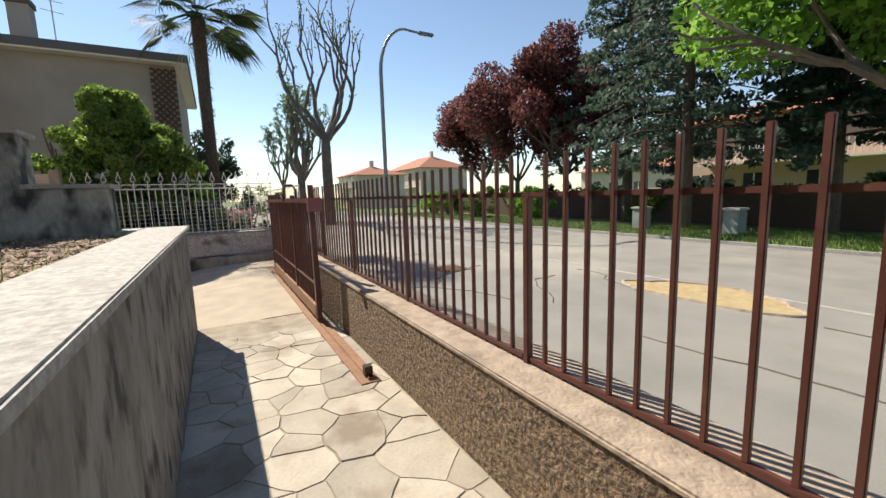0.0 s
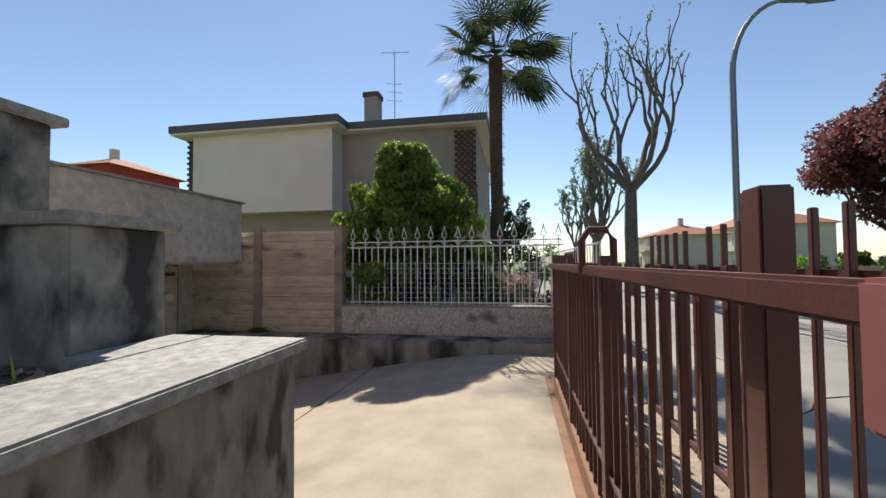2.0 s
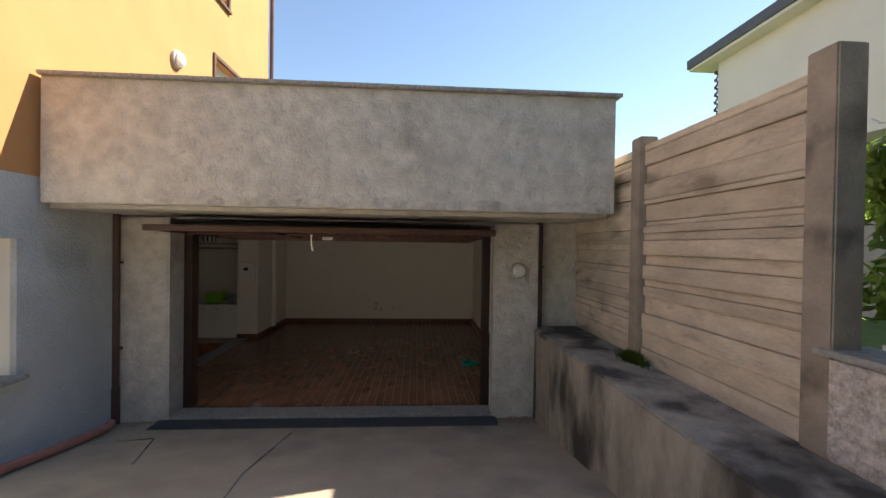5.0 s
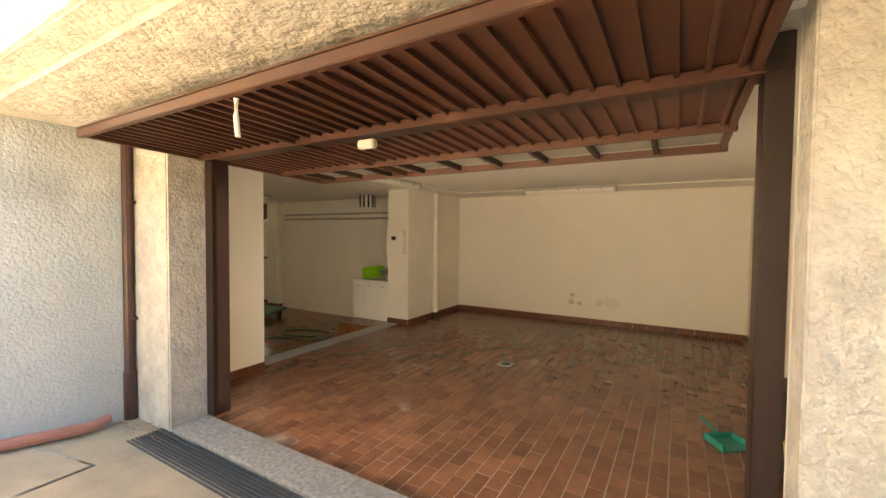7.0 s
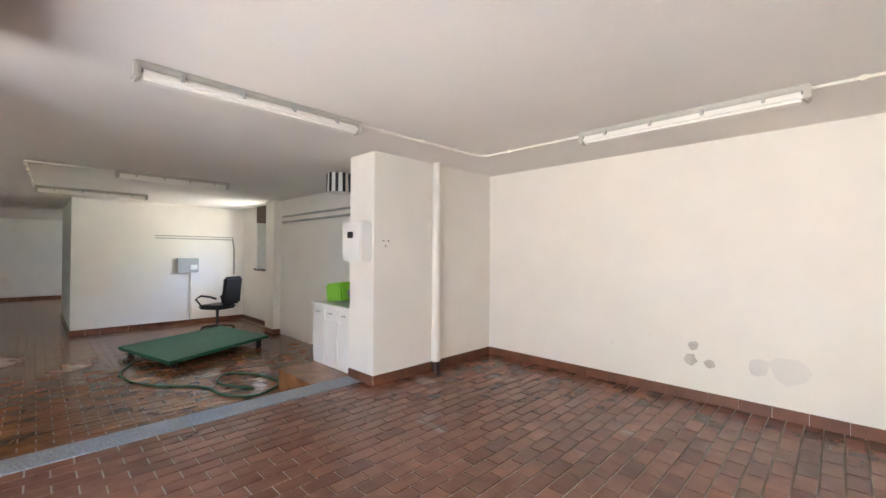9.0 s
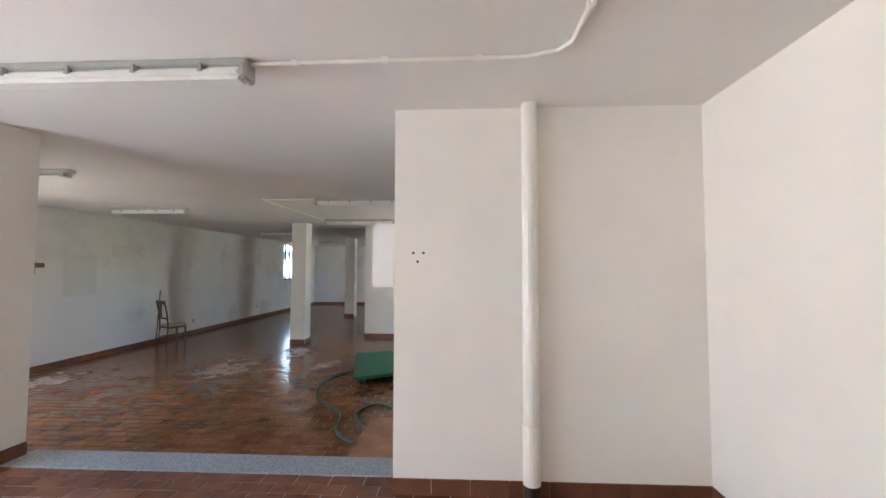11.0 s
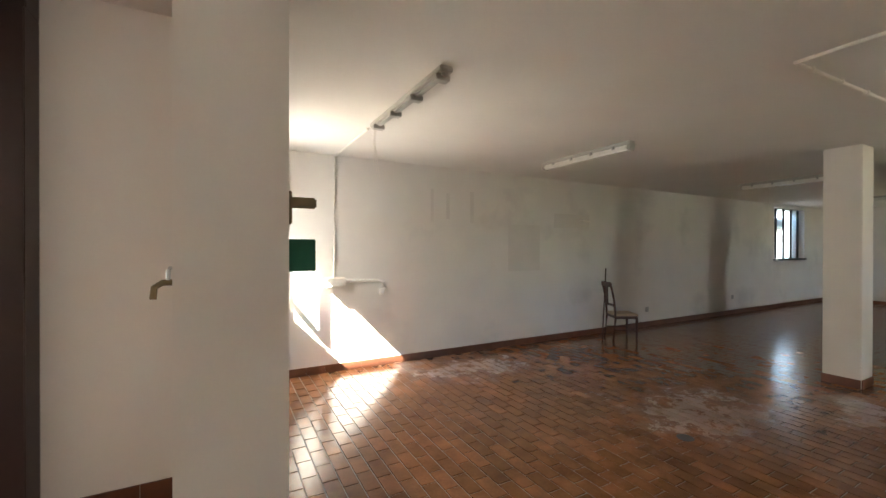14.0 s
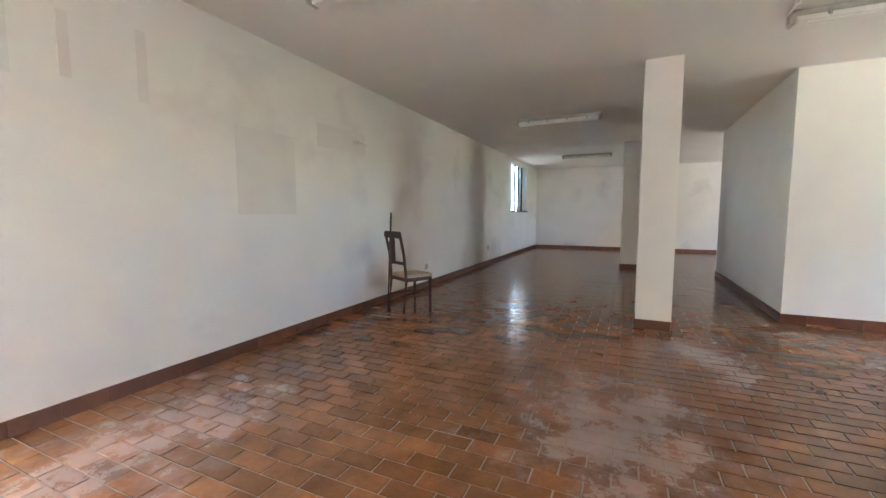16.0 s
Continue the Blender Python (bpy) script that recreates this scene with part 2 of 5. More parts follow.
M_LIME = mat("lime_plastic", (0.22, 0.52, 0.03), (0.17, 0.42, 0.02), 0.4, 6, 50, 0.1)
M_CABWHITE = mat("white_laminate", (0.80, 0.79, 0.76), (0.76, 0.75, 0.72), 0.35, 3, 50, 0.02)
M_METAL = mat("steel", (0.5, 0.5, 0.5), None, 0.3, 8, 60, 0.0, metal=1.0)
M_BRASS = mat("old_brass", (0.20, 0.15, 0.08), None, 0.4, 8, 60, 0.0, metal=0.8)
M_TEAL = mat("teal_plastic", (0.0, 0.22, 0.17), None, 0.4, 5, 60, 0.02)
M_YELLOW = mat("yellow_plastic", (0.60, 0.45, 0.12), None, 0.5, 5, 60, 0.02)
M_GLASS = glass("window_glass")
M_FROST = glass("frosted_glass", (0.85, 0.9, 0.9), 0.35)
M_BARK = mat("bark", (0.16, 0.125, 0.095), (0.08, 0.062, 0.05), 0.95, 8, 40, 0.8, stretch=(1, 1, 0.3), dist=0.03)
M_BARK_PALE = mat("plane_bark", (0.19, 0.165, 0.14), (0.10, 0.088, 0.075), 0.95, 3, 30, 0.5, dist=0.03)
M_PALMTRUNK = mat("palm_fibre", (0.13, 0.095, 0.07), (0.055, 0.04, 0.03), 1.0, 12, 50, 1.0, dist=0.05)


def leaf_mat(name, c, k=0.35):
    m = mat(name, c, tuple(v * 0.7 for v in c), 0.55, 0.8, 6, 0, island=k)
    b = m.node_tree.nodes["Principled BSDF"]
    nt = m.node_tree
    tr, mx = nt.nodes.new("ShaderNodeBsdfTranslucent"), nt.nodes.new("ShaderNodeMixShader")
    src = b.inputs["Base Color"].links[0].from_socket
    nt.links.new(src, tr.inputs["Color"])
    mx.inputs[0].default_value = 0.58
    nt.links.new(b.outputs[0], mx.inputs[1])
    nt.links.new(tr.outputs[0], mx.inputs[2])
    nt.links.new(mx.outputs[0], nt.nodes["Material Output"].inputs["Surface"])
    return m


M_LEAF_MAG = leaf_mat("magnolia_leaf", (0.20, 0.31, 0.06), 0.55)
M_LEAF_PURPLE = leaf_mat("purple_leaf", (0.17, 0.062, 0.058), 0.45)
M_LEAF_CEDAR = leaf_mat("cedar_needle", (0.085, 0.135, 0.10))
M_LEAF_GREEN = leaf_mat("maple_leaf", (0.24, 0.45, 0.075))
M_LEAF_PALM = leaf_mat("palm_leaf", (0.06, 0.085, 0.04))
M_LEAF_PALM.node_tree.nodes["Principled BSDF"].inputs["Specular IOR Level"].default_value = 0.05
M_LEAF_DARK = leaf_mat("dark_hedge_leaf", (0.03, 0.055, 0.025))
M_LEAF_MID = leaf_mat("shrub_leaf", (0.10, 0.17, 0.035))
M_LEAF_PLANE = leaf_mat("young_plane_leaf", (0.13, 0.18, 0.06))
M_PETAL = leaf_mat("pink_petal", (0.62, 0.33, 0.36), 0.2)
M_GRASS = mat("grass", (0.10, 0.17, 0.035), (0.065, 0.11, 0.025), 0.95, 1.5, 40, 0.8, dist=0.04)
M_GRASS_BLADE = leaf_mat("grass_blade", (0.11, 0.19, 0.035))
M_FARWALL = mat("cream_render", (0.62, 0.55, 0.46), (0.55, 0.49, 0.41), 0.9, 1, 30, 0.1)
M_PINKWALL = mat("pink_beige_render", (0.52, 0.37, 0.29), (0.46, 0.33, 0.26), 0.9, 1, 30, 0.1)
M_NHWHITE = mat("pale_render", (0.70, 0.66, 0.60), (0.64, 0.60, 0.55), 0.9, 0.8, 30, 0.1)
# grey of wing and chimney; on the ground floor it also paints shade
M_NHGREY = mat("grey_render_and_shade", (0.34, 0.31, 0.28), (0.28, 0.26, 0.235), 0.95, 1.2, 30, 0.3)
M_FASCIA = mat("dark_fascia", (0.10, 0.10, 0.105), (0.075, 0.075, 0.08), 0.6, 2, 30, 0.05)
M_ROOFTILE = mat("clay_roof_tile", (0.42, 0.17, 0.10), (0.32, 0.125, 0.075), 0.85, 3, 30, 0.3, island=0.2)
M_RED = mat("red_render", (0.42, 0.04, 0.04), None, 0.85, 2, 30, 0.1)
M_LATT = mat("brown_lattice", (0.12, 0.075, 0.055), None, 0.8, 5, 40, 0.1)
M_DARKWIN = mat("dark_window", (0.03, 0.035, 0.04), None, 0.15, 3, 30, 0)
M_STEELPOLE = mat("painted_pole", (0.26, 0.28, 0.30), (0.22, 0.24, 0.26), 0.4, 3, 40, 0.02, metal=0.4)
M_PAINTLINE = mat("worn_road_paint", (0.45, 0.43, 0.40), (0.25, 0.24, 0.22), 0.9, 6, 40, 0.1)
M_CASTIRON = mat("cast_iron", (0.10, 0.075, 0.06), (0.06, 0.045, 0.04), 0.7, 10, 60, 0.3)
M_GRATE = mat("drain_grate", (0.07, 0.085, 0.10), (0.05, 0.06, 0.07), 0.55, 8, 60, 0.1)
M_PATCH = mat("straw_ground", (0.46, 0.36, 0.20), (0.33, 0.25, 0.13), 1.0, 9, 60, 0.6)
M_RUBBISH = mat("bin_grey", (0.30, 0.33, 0.32), None, 0.6, 3, 40, 0.05)
M_PVC_RED = mat("pink_pvc", (0.45, 0.20, 0.16), (0.38, 0.17, 0.14), 0.5, 4, 40, 0.05)


# ---- mesh helpers ----
def link(name, bm, material, parent=None, label=""):
    me = bpy.data.meshes.new(name)
    bm.to_mesh(me)
    bm.free()
    me.materials.append(material)
    ob = new(name, me)
    if parent:
        ob.parent = parent
    if label:
        ob["label"] = label
    return ob


def part(name, bm, material, parent, label=""):
    return link(name, bm, material, parent, label)


def empty(name, label, category, group=""):
    return tagged(new(name), label, category, group)


def struct(name, bm, material, label="", category=""):
    return tagged(link(name, bm, material), label, category, kind="structure")


def bx(x0, x1, y0, y1, z0, z1, bevel=0.0, bm=None, m=None):
    b2 = bmesh.new()
    bmesh.ops.create_cube(b2, size=1, matrix=Matrix.Translation(((x0 + x1) / 2, (y0 + y1) / 2, (z0 + z1) / 2)) @ Matrix.Diagonal((abs(x1 - x0), abs(y1 - y0), abs(z1 - z0), 1)))
    if bevel:
        bmesh.ops.bevel(b2, geom=b2.edges[:], offset=bevel, segments=2, affect="EDGES")
    if m is not None:
        b2.transform(m)
    return merge(bm, b2)


def merge(bm, b2):
    if bm is None:
        return b2
    me = bpy.data.meshes.new("tmp")
    b2.to_mesh(me)
    b2.free()
    bm.from_mesh(me)
    bpy.data.meshes.remove(me)
    return bm


def tube(points, r, seg=8, bm=None, closed=False, taper=None):
    """A round bar along points; taper gives the radius at the end."""
    b = bm or bmesh.new()
    pts = [Vector(p) for p in points]
    n = len(pts)
    rings = []
    for i, p in enumerate(pts):
        a = pts[i - 1] if (i or closed) else p
        c = pts[(i + 1) % n] if (i < n - 1 or closed) else p
        d = (c - a).normalized()
        side = d.cross(Vector((0, 0, 1)))
        if side.length < 0.05:
            side = d.cross(Vector((0, 1, 0)))
        side.normalize()
        up = side.cross(d)
        rad = r if taper is None else r + (taper - r) * i / max(n - 1, 1)
        rings.append([b.verts.new(p + rad * (math.cos(k * math.tau / seg) * side + math.sin(k * math.tau / seg) * up)) for k in range(seg)])
    for i in range(n if closed else n - 1):
        q, s = rings[i], rings[(i + 1) % n]
        for k in range(seg):
            b.faces.new((q[k], q[(k + 1) % seg], s[(k + 1) % seg], s[k]))
    if not closed:
        b.faces.new(rings[0][::-1])
        b.faces.new(rings[-1])
    return b


def lathe(profile, x, y, z, seg=20):
    b = bmesh.new()
    rings = [[b.verts.new((x + r * math.cos(k * math.tau / seg), y + r * math.sin(k * math.tau / seg), z + h)) for k in range(seg)] for r, h in profile]
    for q, s in zip(rings, rings[1:]):
        for k in range(seg):
            b.faces.new((q[k], q[(k + 1) % seg], s[(k + 1) % seg], s[k]))
    b.faces.new(rings[0][::-1])
    b.faces.new(rings[-1])
    return b


def wall_holes(x0, x1, y0, y1, z0, z1, axis, holes):
    """A wall box with through openings (a0, a1, z0, z1) along its long axis."""
    b = bmesh.new()
    lo, hi = (x0, x1) if axis == "x" else (y0, y1)
    cuts = sorted({lo, hi, *[h[0] for h in holes], *[h[1] for h in holes]})
    for a, c in zip(cuts, cuts[1:]):
        hs = sorted([h for h in holes if h[0] <= a + 1e-6 and h[1] >= c - 1e-6], key=lambda h: h[2])
        z = z0
        for h in hs + [(0, 0, z1, z1)]:
            if h[2] > z + 1e-5:
                if axis == "x":
                    bx(a, c, y0, y1, z, h[2], bm=b)
                else:
                    bx(x0, x1, a, c, z, h[2], bm=b)
            z = h[3]
    return b


def leaves(n, centres, radii, size, rng, squash=1.0, droop=0.0, shell=0.35):
    """Small bent leaf quads scattered in clumps; returns verts and faces."""
    c = np.array(centres)
    rad = np.array(radii)
    k = rng.choice(len(c), n, p=rad ** 2 / (rad ** 2).sum())
    d = rng.normal(size=(n, 3))
    d /= np.linalg.norm(d, axis=1)[:, None]
    rr = rad[k] * (shell + (1 - shell) * rng.random(n)) ** 0.6
    p = c[k] + d * rr[:, None] * np.array([1, 1, squash])
    u = rng.normal(size=(n, 3))
    u /= np.linalg.norm(u, axis=1)[:, None]
    u[:, 2] -= droop
    w = np.cross(u, d + 0.6 * rng.normal(size=(n, 3)))
    w /= np.linalg.norm(w, axis=1)[:, None] + 1e-9
    s = size * (0.6 + 0.8 * rng.random(n))[:, None]
    v = np.stack([p - u * s, p + w * s * 0.5, p + u * s, p - w * s * 0.5], 1).reshape(-1, 3)
    return v, np.arange(4 * n).reshape(-1, 4)


def leaf_mesh(name, v, f, material, parent=None, label=""):
    me = bpy.data.meshes.new(name)
    me.from_pydata(v.tolist(), [], f.tolist())
    me.materials.append(material)
    ob = new(name, me)
    if parent:
        ob.parent = parent
    if label:
        ob["label"] = label
    return ob


# ---- large structure: ground and road ----
FL = -0.33          # floor of the big room
CE = 2.6            # ceiling
ROAD = 0.95
PROFILE = ((-0.45, -0.06), (-1.0, 0.0), (-2.5, 0.26), (-4.2, 0.55), (-5.6, 0.80), (-6.6, 0.95), (-7.4, 1.0), (-8.7, 1.0))


def drive_z(y):
    for (ya, za), (yb, zb) in zip(PROFILE, PROFILE[1:]):
        if y >= yb:
            return za + (zb - za) * (y - ya) / (yb - ya)
    return PROFILE[-1][1]


def strip_mesh(x0, x1, prof, nx=2):
    b = bmesh.new()
    rows = [[b.verts.new((x0 + (x1 - x0) * i / nx, y, z)) for i in range(nx + 1)] for y, z in prof]
    for q, s in zip(rows, rows[1:]):
        for i in range(nx):
            b.faces.new((q[i], s[i], s[i + 1], q[i + 1]))
    return b


# ground sheet with the hollow of the driveway left out on the house side
g = bmesh.new()
for x0, x1, y0, y1 in ((-900, 900, -900, -8.68), (5.3, 900, -8.68, 900), (-900, -20, -8.68, 900), (-20, 5.3, 7, 900)):
    g.faces.new([g.verts.new(p) for p in ((x0, y0, ROAD - 0.12), (x1, y0, ROAD - 0.12), (x1, y1, ROAD - 0.12), (x0, y1, ROAD - 0.12))])
struct("ground", g, M_GRASS, "wide grassy ground reaching the horizon", "ground")
struct("road", bx(-60, 120, -19.4, -8.66, ROAD - 0.3, ROAD), M_ROAD, "sunlit worn grey asphalt road surface", "road")
# unseen slab outside the north windows, added for neutral bounce light
struct("bounce_slab", bx(-20, -1.2, 5.65, 12, 0.6, 0.85), M_DRIVE, "unseen concrete slab added to bounce neutral light indoors", "pavement")
struct("kerb", bx(-60, 120, -19.55, -19.4, ROAD - 0.3, ROAD + 0.09, 0.015), M_CAP, "low concrete kerb beside the grass verge", "kerb")
struct("verge", bx(-60, 120, -24.0, -19.55, ROAD - 0.3, ROAD + 0.06), M_GRASS, "green grass verge along the road", "grass")
struct("driveway", strip_mesh(-0.95, 4.85, PROFILE), M_DRIVE, "sloping beige concrete driveway with dark stains", "driveway")
struct("path_bed", bx(-16, -0.95, -8.15, -6.5, 0.6, 0.992), M_JOINT, "mortar bed under the flagstone path", "path")

b = bmesh.new()
for p in ([(-0.9, -4.75), (0.6, -4.8), (2.2, -4.7), (4.8, -4.8)], [(1.7, -0.95), (1.65, -2.2), (1.8, -3.4), (1.75, -4.7)], [(-0.6, -1.3), (0.2, -1.1), (0.5, -1.9)]):
    tube([(x, y, drive_z(y) + 0.0) for x, y in p], 0.012, 4, b)
tagged(link("driveway_cracks", b, M_LEDGE), "dark cracks and joints in the concrete driveway", "crack", kind="stuff")

# ---- garage and house ----
struct("floor_garage", bx(-1.07, 4.88, -0.17, 6.03, -0.25, -0.005), M_GROUT, "grout bed of the garage tile floor", "floor")
struct("floor_room", bx(-18, -1.07, -3.04, 5.3, -0.6, FL - 0.005), M_GROUT, "grout bed of the large room's tile floor", "floor")
struct("ceiling", bx(-18.3, 5.2, -0.3, 6.3, CE, CE + 0.15), M_CEIL, "plain off-white painted ceiling", "ceiling")
struct("ceiling_house", bx(-18.3, -0.68, -3.36, -0.3, CE, CE + 0.15), M_CEIL, "plain off-white painted ceiling", "ceiling")
struct("wall_back", bx(-0.59, 4.88, 6.03, 6.3, -0.2, CE), M_PLASTER_IN, "cream painted back wall of the garage", "wall")
struct("wall_east", bx(4.88, 5.2, -0.3, 6.3, -0.2, CE), M_PLASTER_IN, "cream painted side wall of the garage", "wall")
struct("wall_chimney", bx(-1.07, -0.59, 3.96, 6.03, -0.2, CE), M_PLASTER_IN, "white painted wall projection beside the opening", "wall")
struct("wall_pier", bx(-1.0, -0.65, -0.3, 0.915, FL, CE), M_PLASTER_IN, "white painted wall pier between garage and room", "wall")
struct("wall_front_left", bx(-0.65, -0.02, -0.3, -0.17, -0.2, CE), M_PLASTER_IN, "white painted inner wall beside the garage door", "wall")
struct("wall_front_right", bx(4.26, 4.88, -0.3, -0.17, -0.2, CE), M_PLASTER_IN, "white painted inner wall beside the garage door", "wall")
struct("wall_street", wall_holes(-18, -0.65, -3.4, -3.04, -0.6, CE, "x", [(-16.3, -14.4, 1.05, 2.5)]), M_PLASTER_OLD, "stained white wall of the large room", "wall")
struct("wall_window", wall_holes(-1.0, -0.70, -3.04, -0.3, -0.6, CE, "y", [(-2.84, -1.80, 0.98, 2.3)]), M_PLASTER_OLD, "white wall with the open window", "wall")
struct("wall_far", bx(-18.3, -18, -3.4, 5.3, -0.6, CE), M_PLASTER_OLD, "white far wall of the large room", "wall")
struct("wall_block", bx(-12.4, -8.45, 1.85, 5.3, -0.6, CE), M_PLASTER_IN, "white painted room block inside the large room", "wall")
struct("wall_north_room", wall_holes(-18, -6.2, 5.3, 5.6, -0.6, CE, "x", [(-16.0, -15.0, 1.25, 2.2), (-7.45, -6.3, 1.05, 2.6)]), M_PLASTER_IN, "white painted wall with a small window", "wall")
struct("wall_pilaster", bx(-6.2, -5.75, 5.0, 5.6, -0.6, CE), M_PLASTER_IN, "white painted wall pilaster", "wall")
struct("wall_sink", bx(-5.75, -1.07, 5.15, 5.5, -0.6, CE), M_PLASTER_IN, "smooth white wall behind the low cabinet", "wall")
struct("platform", bx(-1.95, -1.07, 3.5, 5.15, FL, -0.004), M_TILE, "low tiled platform under the cabinet", "step")
for i, (xa, ya) in enumerate(((-7.83, 0.27), (-13.2, 0.02))):
    struct("column_%d" % (i + 1), bx(xa, xa + 0.36, ya, ya + 0.36, FL, CE, 0.006), M_PLASTER_IN, "square white painted concrete column", "column")
struct("step_strip", bx(-1.09, -0.80, 0.915, 3.96, -0.16, 0.004, 0.006), M_GRANITE, "grey granite step edge between the floors", "step")
struct("step_lower", bx(-1.40, -1.09, 0.915, 3.5, FL, -0.165, 0.006), M_GRANITE, "lower grey granite step", "step")

# outside skin
struct("wall_pillar_left", bx(-0.62, -0.02, -0.49, -0.3, -0.3, CE, 0.008), M_STUCCO, "rough grey stucco pillar beside the garage door", "wall")
struct("wall_reveal_left", bx(-0.02, 0.0, -0.485, -0.166, -0.3, CE), M_STUCCO, "rough stucco reveal of the garage door", "wall")
struct("wall_pillar_right", bx(4.24, 4.86, -0.49, -0.3, -0.3, CE, 0.008), M_STUCCO, "rough grey stucco pillar beside the garage door", "wall")
struct("wall_side_return", bx(4.86, 5.6, -0.305, -0.1, -0.3, CE + 0.19), M_STUCCO, "shaded stucco return wall", "wall")
struct("soffit", bx(-0.66, 5.35, -1.45, -0.3, CE + 0.03, CE + 0.2), M_STUCCO, "shaded underside of the terrace", "wall")
struct("parapet", bx(-0.60, 5.35, -1.62, -1.45, 2.67, 3.94, 0.01), M_STUCCO, "stained grey stucco terrace parapet over the garage", "parapet")
flake = bmesh.new()
rng = np.random.default_rng(17)
cols = [(0.4 + 4.9 * i / 90, 0.03 + 0.09 * abs(noise.noise(Vector((i * 0.13, 2.0, 0)))) + 0.03 * rng.random() + 0.05 * i / 90) for i in range(91)]
lower = [flake.verts.new((x, -1.626, 2.682)) for x, h in cols]
upper = [flake.verts.new((x, -1.624, 2.682 + h)) for x, h in cols]
for i in range(90):
    flake.faces.new((lower[i], lower[i + 1], upper[i + 1], upper[i]))
struct("parapet_flaking", flake, M_FLAKE, "pale flaked render along the parapet's lower edge", "render")
struct("parapet_side", bx(5.18, 5.35, -1.45, 6.3, 2.67, 3.94), M_STUCCO, "grey stucco side parapet", "parapet")
struct("parapet_coping", bx(-0.60, 5.40, -1.67, -1.40, 3.94, 3.98, 0.006), M_CAP, "thin stone coping on the parapet", "coping")
struct("terrace_slab", bx(-0.66, 5.18, -1.45, 6.5, 2.8, 2.95), M_CONC, "terrace floor over the garage", "floor")
struct("wall_house_base", wall_holes(-0.70, -0.64, -3.4, -0.3, -0.4, 2.93, "y", [(-2.84, -1.80, 0.98, 2.3)]), M_STUCCO_BLUE, "blue-grey rough stucco base of the house", "wall")
struct("wall_house_south", wall_holes(-18.3, -0.70, -3.46, -3.4, -0.6, 2.93, "x", [(-16.3, -14.4, 1.05, 2.5)]), M_STUCCO_BLUE, "blue-grey stucco base of the house", "wall")
struct("wall_house_upper", wall_holes(-0.95, -0.64, -3.46, 4.6, 2.93, 9.2, "y", [(1.9, 3.1, 4.4, 5.75), (1.3, 2.4, 6.9, 8.2)]), M_ORANGE, "bright orange rendered upper wall of the house", "wall")
struct("wall_house_upper_south", bx(-18.3, -0.95, -3.46, -3.2, 2.93, 9.2), M_ORANGE, "orange rendered wall of the house", "wall")
struct("wall_house_upper_north", bx(-18.3, -0.95, 4.4, 4.6, 2.93, 9.2), M_ORANGE, "orange rendered wall of the house", "wall")
struct("house_roof", bx(-18.6, -0.3, -3.9, 5.0, 9.2, 9.4), M_ROOFTILE, "flat eaves of the orange house", "roof")

# side ledge, white pedestal, precast wall
struct("ledge", bx(4.82, 5.6, -8.4, -0.3, -0.4, 1.18, 0.02), M_LEDGE, "dirty dark concrete ledge beside the driveway", "ledge")
struct("ledge_end", bx(4.815, 4.83, -1.15, -0.62, -0.2, 1.12), M_POST, "pale render patch at the end of the ledge", "ledge")
struct("pedestal", bx(5.4, 5.68, -8.4, -3.88, 1.18, 1.74, 0.015), M_WSTUCCO, "rough stained white render wall under the iron fence", "wall")
struct("pedestal_coping", bx(5.37, 5.71, -8.4, -3.84, 1.74, 1.775, 0.006), M_CAP, "thin coping on the low white wall", "coping")

# planter
struct("planter_wall", bx(-16, -0.95, -6.57, -6.2, 0.6, 2.27), M_CONC_WALL, "streaked grey concrete planter wall", "wall")
struct("planter_wall_end", bx(-1.33, -0.95, -6.2, -3.46, -0.4, 2.27), M_CONC_WALL, "streaked grey concrete retaining wall", "wall")
struct("planter_coping", bx(-16, -0.91, -6.61, -6.16, 2.27, 2.32, 0.008), M_CAP, "pale stone coping slab on the planter", "coping")
struct("planter_coping_end", bx(-1.38, -0.91, -6.16, -5.95, 2.27, 2.32, 0.008), M_CAP, "pale stone coping slab on the planter", "coping")
struct("planter_soil", bx(-16, -1.34, -6.18, -3.46, 1.9, 2.275), M_GRAVEL, "dry mulch bed in the planter", "soil")
for i, (ya, yb, zt) in enumerate(((-5.93, -5.28, 2.78), (-5.28, -4.66, 3.31), (-4.66, -3.46, 3.80))):
    struct("stair_wall_%d" % (i + 1), bx(-1.33, -0.93, ya, yb, 1.9, zt, 0.008), M_CONC, "blackened stepped concrete stair wall", "wall")
    struct("stair_coping_%d" % (i + 1), bx(-1.37, -0.88, ya - 0.04, yb, zt, zt + 0.045, 0.006), M_CAP, "thin stone coping on the stair wall", "coping")

# street wall under the fence
struct("street_wall", bx(-16, 0.50, -8.60, -8.14, 0.6, 1.61), M_AGG, "low wall faced with washed brown pebbles", "wall")
struct("street_wall_top", bx(-16, 0.52, -8.62, -8.13, 1.61, 1.645, 0.01), M_WALLTOP, "mortar top of the low street wall", "coping")
struct("street_wall_east", bx(3.75, 5.4, -8.60, -8.34, 0.6, 1.64), M_AGG, "low wall faced with washed brown pebbles", "wall")

# skirting tiles
b = bmesh.new()


def skirting(xa, ya, xb, yb, z, nx, ny):
    n = max(1, round(math.hypot(xb - xa, yb - ya) / 0.245))
    for i in range(n):
        u, v = i / n, (i + 1) / n - 0.012 / n
        p = [xa + (xb - xa) * u, xa + (xb - xa) * v + nx * 0.012]
        q = [ya + (yb - ya) * u, ya + (yb - ya) * v + ny * 0.012]
        bx(min(p), max(p), min(q), max(q), z, z + 0.105, bm=b)


